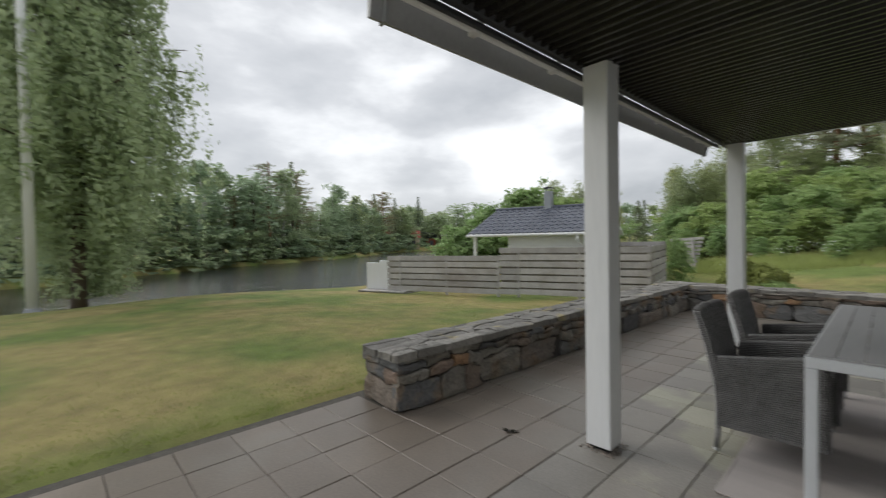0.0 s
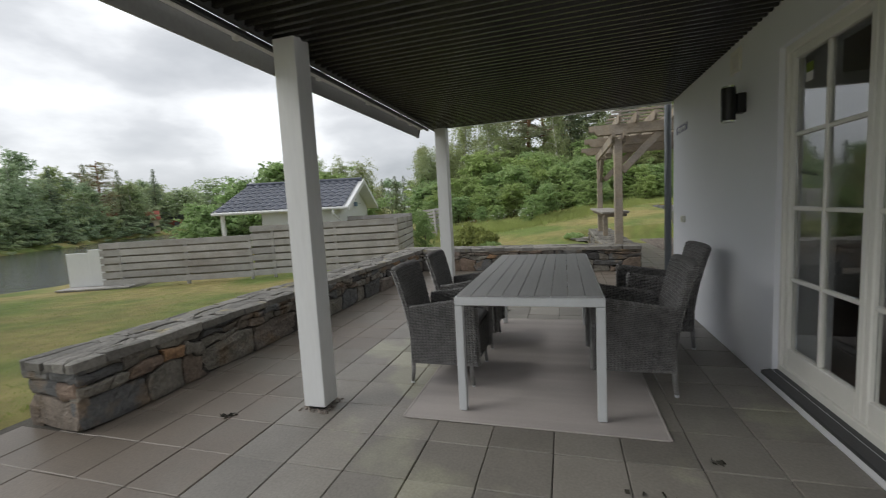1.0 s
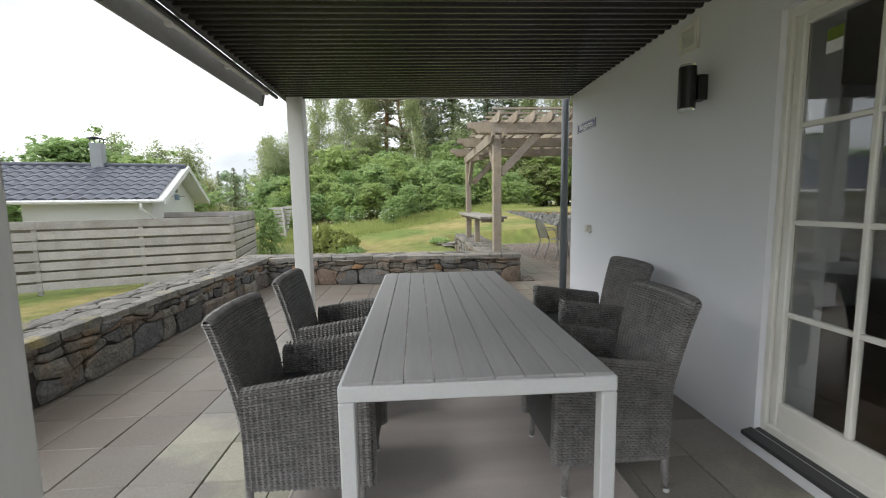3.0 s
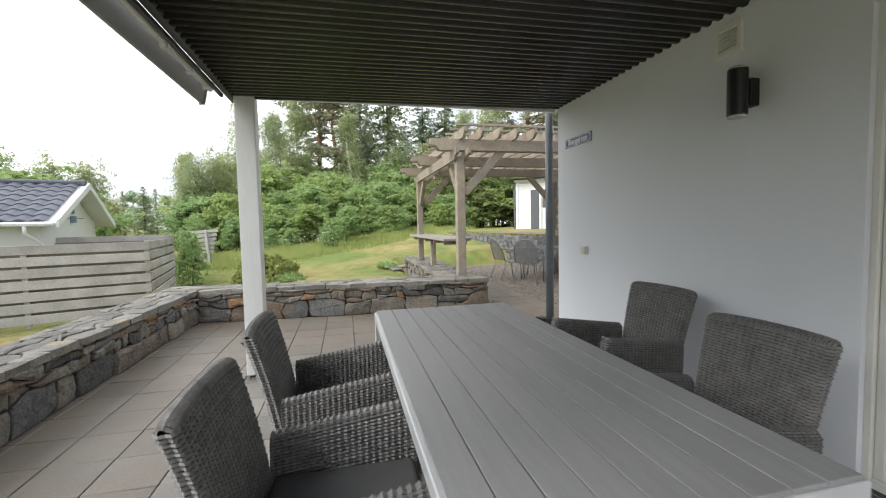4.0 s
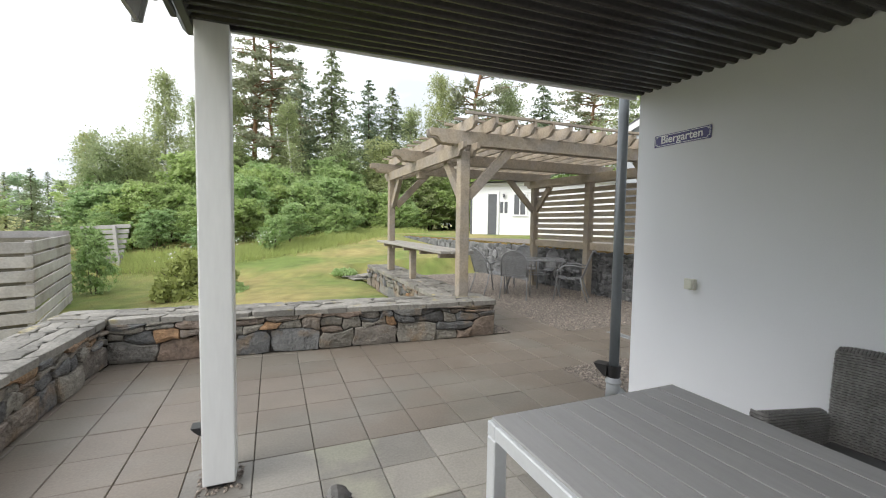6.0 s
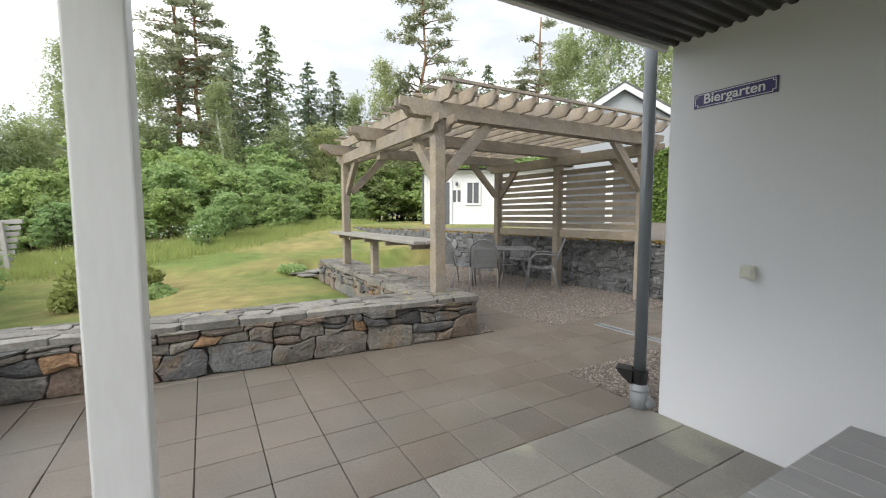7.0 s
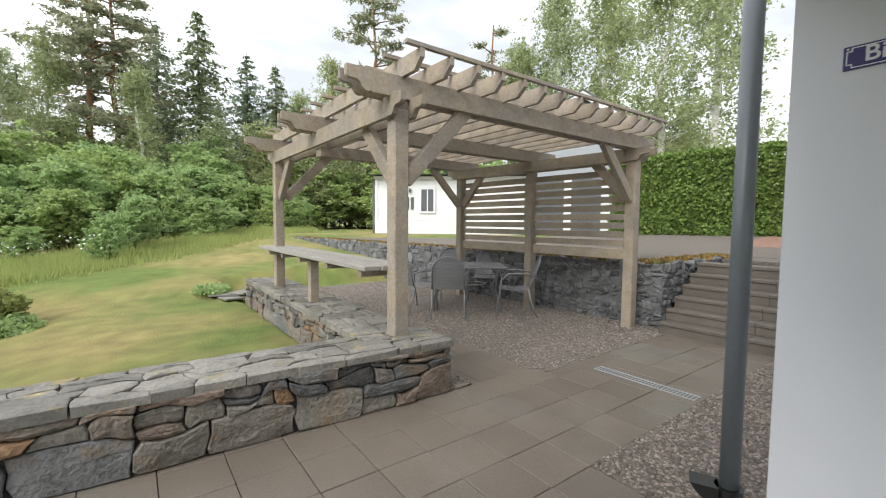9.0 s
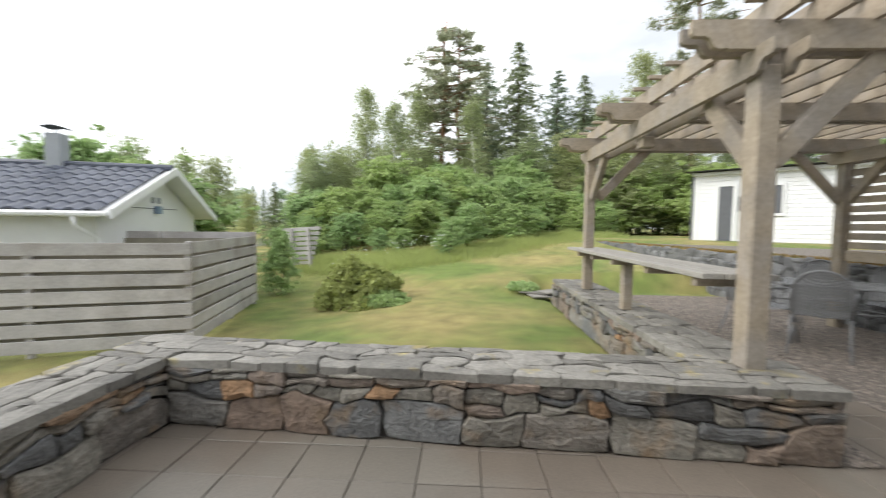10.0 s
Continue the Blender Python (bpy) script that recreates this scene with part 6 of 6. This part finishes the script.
def stone_mesh(name, cell, frame_m, material, rg, seed, joint=0.0035, proud=0.028, wob=0.045, deep=0.07, hold=None):
    """One stone: its outline wobbles with its neighbours', its face is uneven and its rim worn."""
    u0, u1, v0, v1 = cell
    per = 3
    ring = []
    for (a, b) in (((u0, v0), (u1, v0)), ((u1, v0), (u1, v1)), ((u1, v1), (u0, v1)), ((u0, v1), (u0, v0))):
        for i in range(per):
            t = i / per
            ring.append((a[0] + (b[0] - a[0]) * t, a[1] + (b[1] - a[1]) * t))
    cu, cv = (u0 + u1) / 2, (v0 + v1) / 2
    hw, hv = (u1 - u0) / 2, (v1 - v0) / 2
    def warp(u, v):
        k = 7.0
        du = wob * noise.noise((u * k, v * k, seed)) * 1.5
        dv = wob * noise.noise((u * k + 31, v * k, seed)) * 1.3
        if proud > 0.02:                       # slanting joints of rubble stone
            du += 1.6 * wob * noise.noise((u * 2.6, v * 3.4, seed + 50))
            dv += 1.1 * wob * noise.noise((u * 3.1, v * 2.6, seed + 80))
        if hold:
            dv *= min(1.0, (v - hold[0]) / 0.05) if v < hold[0] + 0.05 else 1
            dv *= max(0.0, min(1.0, (hold[1] - v) / 0.05))
            du *= min(1.0, max(0.0, (u - hold[2]) / 0.05)) * min(1.0, max(0.0, (hold[3] - u) / 0.05))
        return u + du, v + dv
    def shrink(pts, d):
        res = []
        for u, v in pts:
            fu = max(0.2, 1 - d / hw); fv = max(0.2, 1 - d / hv)
            res.append((cu + (u - cu) * fu, cv + (v - cv) * fv))
        return res
    off = rg.uniform(-0.4, 1.0) * proud
    tilt_u, tilt_v = rg.uniform(-0.09, 0.09) * proud / 0.028, rg.uniform(-0.12, 0.12) * proud / 0.028
    base = []
    for i, (u, v) in enumerate(ring):
        if i % per == 0:                       # round the corners
            f = rg.uniform(0.0, 0.12)
            u, v = u + (cu - u) * f, v + (cv - v) * f
        base.append(warp(u, v))
    bcu, bcv = warp(cu, cv)
    r1, r2 = shrink(base, joint), shrink(base, joint + min(0.007, hw * 0.3, hv * 0.3))
    r3 = [(bcu + (u - bcu) * 0.5, bcv + (v - bcv) * 0.5) for u, v in r2]
    def depth(u, v, extra):
        return off + extra + tilt_u * (u - cu) + tilt_v * (v - cv) + (0.012 if proud > 0.02 else 0.005) * noise.noise((u * 14, v * 14, seed + 5))
    verts = [frame_m @ Vector((u, v, -deep)) for u, v in r1]
    verts += [frame_m @ Vector((u, v, depth(u, v, -0.008 if proud > 0.01 else -0.0035))) for u, v in r1]
    verts += [frame_m @ Vector((u, v, depth(u, v, 0.0))) for u, v in r2]
    verts += [frame_m @ Vector((u, v, depth(u, v, 0.003 + 0.005 * rg.random()))) for u, v in r3]
    verts.append(frame_m @ Vector((bcu, bcv, depth(bcu, bcv, 0.004))))
    n = len(ring)
    faces = []
    for k in range(3):
        for i in range(n):
            j = (i + 1) % n
            faces.append((k * n + i, k * n + j, (k + 1) * n + j, (k + 1) * n + i))
    for i in range(n):
        faces.append((3 * n + i, 3 * n + (i + 1) % n, 4 * n))
    return raw(name, verts, faces, material)


def wall_frame(a, b, z0=0.0):
    """u along the line from a to b, v up, w out to the right-hand side of that line."""
    d = Vector((b[0] - a[0], b[1] - a[1], 0)).normalized()
    n = Vector((d.y, -d.x, 0))
    m = Matrix((d, (0, 0, 1), n)).transposed().to_4x4()
    m.translation = (a[0], a[1], z0)
    return m


def face_want(top):
    def want(v):
        f = v / top
        return (0.44, 0.22) if f < 0.45 else ((0.23, 0.11) if f < 0.75 else (0.3, 0.065))
    return want


def stone_face(owner, a, b, z0, z1, seed, end_lo=True, end_hi=True):
    L = math.hypot(b[0] - a[0], b[1] - a[1])
    m = wall_frame(a, b)
    rg = random.Random(seed)
    cells = []
    u = 0.0
    while u < L - 1e-6:                        # cut the run in lengths first, then split each
        w = min(rg.uniform(0.7, 1.3), L - u)
        if L - u - w < 0.35:
            w = L - u
        v_mid = z0 + (z1 - z0) * rg.uniform(0.44, 0.62)
        for lo, hi in ((z0, v_mid), (v_mid, z1)):
            carve(u, u + w, lo, hi, face_want(z1), rg, cells)
        u += w
    hold = (z0, z1, 0.0, L)
    for c in cells:
        piece("stone", stone_mesh("stone", c, m, M_STONE, rg, seed, hold=hold), owner)


def cap_face(owner, a, b, width, z, seed, lap=0.02):
    """Flat capstones lying over a wall whose face runs from a to b and whose body lies to the left of that line."""
    L = math.hypot(b[0] - a[0], b[1] - a[1])
    d = Vector((b[0] - a[0], b[1] - a[1], 0)).normalized()
    n = Vector((-d.y, d.x, 0))
    m = Matrix((d, n, (0, 0, 1))).transposed().to_4x4()
    m.translation = Vector((a[0], a[1], z))
    rg = random.Random(seed)
    cells = []
    carve(-lap, L + lap, -lap, width + lap, lambda v: (0.32, 0.13), rg, cells)
    for c in cells:
        piece("capstone", stone_mesh("capstone", c, m, M_CAP, rg, seed, joint=0.002, proud=0.0095, wob=0.058, deep=0.055, hold=(-lap, width + lap, -lap, L + lap)), owner)


def core(owner, pts, z0, z1, material=M_JOINT):
    b = bmesh.new()
    lo = [b.verts.new((x, y, z0)) for x, y in pts]
    hi = [b.verts.new((x, y, z1)) for x, y in pts]
    b.faces.new(lo[::-1]); b.faces.new(hi)
    for k in range(len(pts)):
        j = (k + 1) % len(pts)
        b.faces.new((lo[k], lo[j], hi[j], hi[k]))
    part("core", b, material, owner)


TOP = 0.46
W0, W1, W2 = (-4.19, -3.97), (-4.07, 2.31), (-0.02, 2.09)
V0, V1, V2 = (-4.68, -3.94), (-4.60, 2.80), (-0.02, 2.60)
wst = tagged(new("terrace_wall_west"), "low dry-stone wall of grey and brown stones beside the lawn", "stone wall", kind="structure")
stone_face(wst, W0, W1, 0.0, TOP - 0.055, 11)
stone_face(wst, V0, W0, 0.0, TOP - 0.055, 12)
stone_face(wst, V1, V0, -0.05, TOP - 0.055, 13)
cap_face(wst, W0, (-4.07, 2.26), 0.47, TOP - 0.012, 14)
core(wst, [(-4.215, -3.93), (-4.10, 2.31), (-4.57, 2.77), (-4.65, -3.9)], -0.12, TOP - 0.05)
wnt = tagged(new("terrace_wall_north"), "low dry-stone wall with flat capstones closing the terrace", "stone wall", kind="structure")
stone_face(wnt, W1, W2, 0.0, TOP - 0.055, 21)
stone_face(wnt, W2, V2, 0.0, TOP - 0.055, 22)
stone_face(wnt, V2, V1, -0.05, TOP - 0.055, 23)
cap_face(wnt, (-4.55, 2.335), W2, 0.49, TOP - 0.012, 24)
core(wnt, [(-4.07, 2.34), (-0.05, 2.125), (-0.05, 2.57), (-4.58, 2.77)], -0.12, TOP - 0.05)
wbn = tagged(new("bar_wall"), "low dry-stone wall under the wooden bar shelf", "stone wall", kind="structure")
S0, S1 = (-0.60, 2.62), (-0.60, 6.95)
stone_face(wbn, S1, S0, 0.0, TOP - 0.055, 31)
stone_face(wbn, (-0.05, 6.95), S1, 0.0, TOP - 0.055, 32)
stone_face(wbn, (-0.05, 2.62), (-0.05, 6.95), -0.05, TOP - 0.055, 33)
cap_face(wbn, (-0.05, 2.62), (-0.05, 6.95), 0.55, TOP - 0.012, 34)
core(wbn, [(-0.08, 2.6), (-0.08, 6.92), (-0.57, 6.92), (-0.57, 2.6)], -0.12, TOP - 0.05)

# retaining wall of crushed stone
rw = tagged(new("retaining_wall"), "retaining wall of dark crushed stone with mossy top", "retaining wall", kind="structure")
R = [(3.6, 2.13), (3.3, 6.7), (2.3, 14.5)]
core(rw, [R[0], (7.2, 2.13), (7.2, 2.9), (4.25, 2.9), (4.15, 6.8), (3.05, 14.6), R[2], R[1]], -0.2, UP, M_GABION)
gab_v, gab_f = [], []
def gab_face(a, b, z0, z1, size, seed):
    L = math.hypot(b[0] - a[0], b[1] - a[1])
    m = wall_frame(a, b)
    rg = random.Random(seed)
    cells = []
    carve(0, L, z0, z1, lambda v: (size, size * 0.75), rg, cells)
    for c in cells:
        me = stone_mesh("crushed", c, m, M_GABION, rg, seed, joint=0.006, proud=0.036, wob=0.045)
        base = len(gab_v)
        gab_v.extend([tuple(v.co) for v in me.vertices])
        gab_f.extend([tuple(base + i for i in p.vertices) for p in me.polygons])
        bpy.data.meshes.remove(me)
gab_face(R[1], R[0], -0.03, UP + 0.02, 0.1, 41)
gab_face(R[2], R[1], -0.03, UP + 0.02, 0.17, 42)
gab_face(R[0], (5.6, 2.13), -0.03, UP + 0.02, 0.12, 43)
gs = piece("crushed_stones", raw("crushed_stones", gab_v, gab_f, M_GABION), rw)
tagged(gs, kind="stuff")

# ---------------------------------------------------------------- paving
def tile_mesh(w, h, seed):
    rg = random.Random(seed)
    b = bmesh.new()
    box(b, -w / 2 + 0.002, w / 2 - 0.002, -h / 2 + 0.002, h / 2 - 0.002, -0.045, 0.0, 0.004)
    return b


b = bmesh.new()
box(b, -4.86, 0.0, -11.0, 2.3, -0.2, -0.012)
terr = setting("floor", b, M_SAND, "terrace of square concrete slabs with dark joints, damp where rain falls", "terrace floor")
SLAB = 0.339                               # pitch of the square slabs
JX, JY = -0.678, 0.105                     # one crossing of the joints
t_dry = [to_mesh("paving_slab", tile_mesh(SLAB, SLAB, i), M_TILE) for i in range(2)]
t_wet = [to_mesh("paving_slab", tile_mesh(SLAB, SLAB, i), M_TILE_OUT) for i in range(2)]
rg = random.Random(5)
rest = bmesh.new()
def lay(meshes, x, y, parent, near=True):
    dz, a, c = rg.uniform(-0.002, 0.002), rg.uniform(-0.25, 0.25), rg.uniform(-0.25, 0.25)
    if near:
        piece("paving_slab", meshes[rg.randrange(len(meshes))], parent, pose(x, y, dz, a, c, rg.uniform(-0.3, 0.3)))
    else:
        h = SLAB / 2 - 0.003
        box(rest, x - h, x + h, y - h, y + h, -0.045, dz, 0.004)


for j in range(-33, 6):
    y = JY + SLAB * (j + 0.5)
    for i in range(-13, 3):
        x = JX + SLAB * (i + 0.5)
        if x > -0.1 or x < -4.75 or (x < -4.3 and y > -3.8):
            continue
        roofed = x > -2.95 and -4.9 < y < JY
        lay(t_dry if roofed else t_wet, x, y, terr, y > -6.2)
cut_slab = to_mesh("paving_slab", tile_mesh(SLAB, 0.19, 3), M_TILE_OUT)
for i in range(-10, 1):                    # cut slabs against the slanting wall
    piece("paving_slab", cut_slab, terr, pose(JX + SLAB * (i + 0.5), JY + SLAB * 6 + 0.096, rg.uniform(-0.002, 0.002)))
part("far_slabs", rest, M_TILE_OUT, terr)
tagged(terr.children[-1], kind="stuff")
b = bmesh.new()
box(b, 0.001, 4.3, 0.0, 2.3, -0.2, -0.02)
box(b, 0.001, 1.051, 2.3, 6.9, -0.2, -0.02)
path = setting("pavement", b, M_SAND, "brown concrete slab path to the garden steps", "path")
for j in range(2, 6):
    for i in range(2, 14):
        lay(t_wet, JX + SLAB * (i + 0.5), JY + SLAB * (j + 0.5), path)
for j in range(6, 20):
    for i in range(2, 5):
        lay(t_wet, JX + SLAB * (i + 0.5), JY + SLAB * (j + 0.5), path)
# gravel beds
def gravel(name, x0, x1, y0, y1, z, count, seed, label, hole=None):
    b = bmesh.new()
    box(b, x0, x1, y0, y1, -0.22, z)
    g = setting(name, b, M_GRAVEL, label, "gravel")
    r = random.Random(seed)
    vs, fs = [], []
    for _ in range(count):
        pebble(vs, fs, r.uniform(x0, x1), r.uniform(y0, y1), z + r.uniform(-0.002, 0.006), r.uniform(0.007, 0.017), r)
    p = piece("pebbles", raw("pebbles", vs, fs, M_PEBBLE), g)
    tagged(p, kind="stuff")


gravel("gravel_bed", 0.95, 3.6, 1.945, 8.2, 0.004, 16000, 3, "fine brown gravel under the pergola")
gravel("gravel_strip", 0.002, 4.28, HY + 0.01, 0.78, 0.002, 9000, 4, "brown pebble strip along the house wall")
gravel("gravel_patch", 0.0, 0.24, 2.12, 2.5, 0.012, 700, 6, "small patch of pebbles at the end of the stone wall")
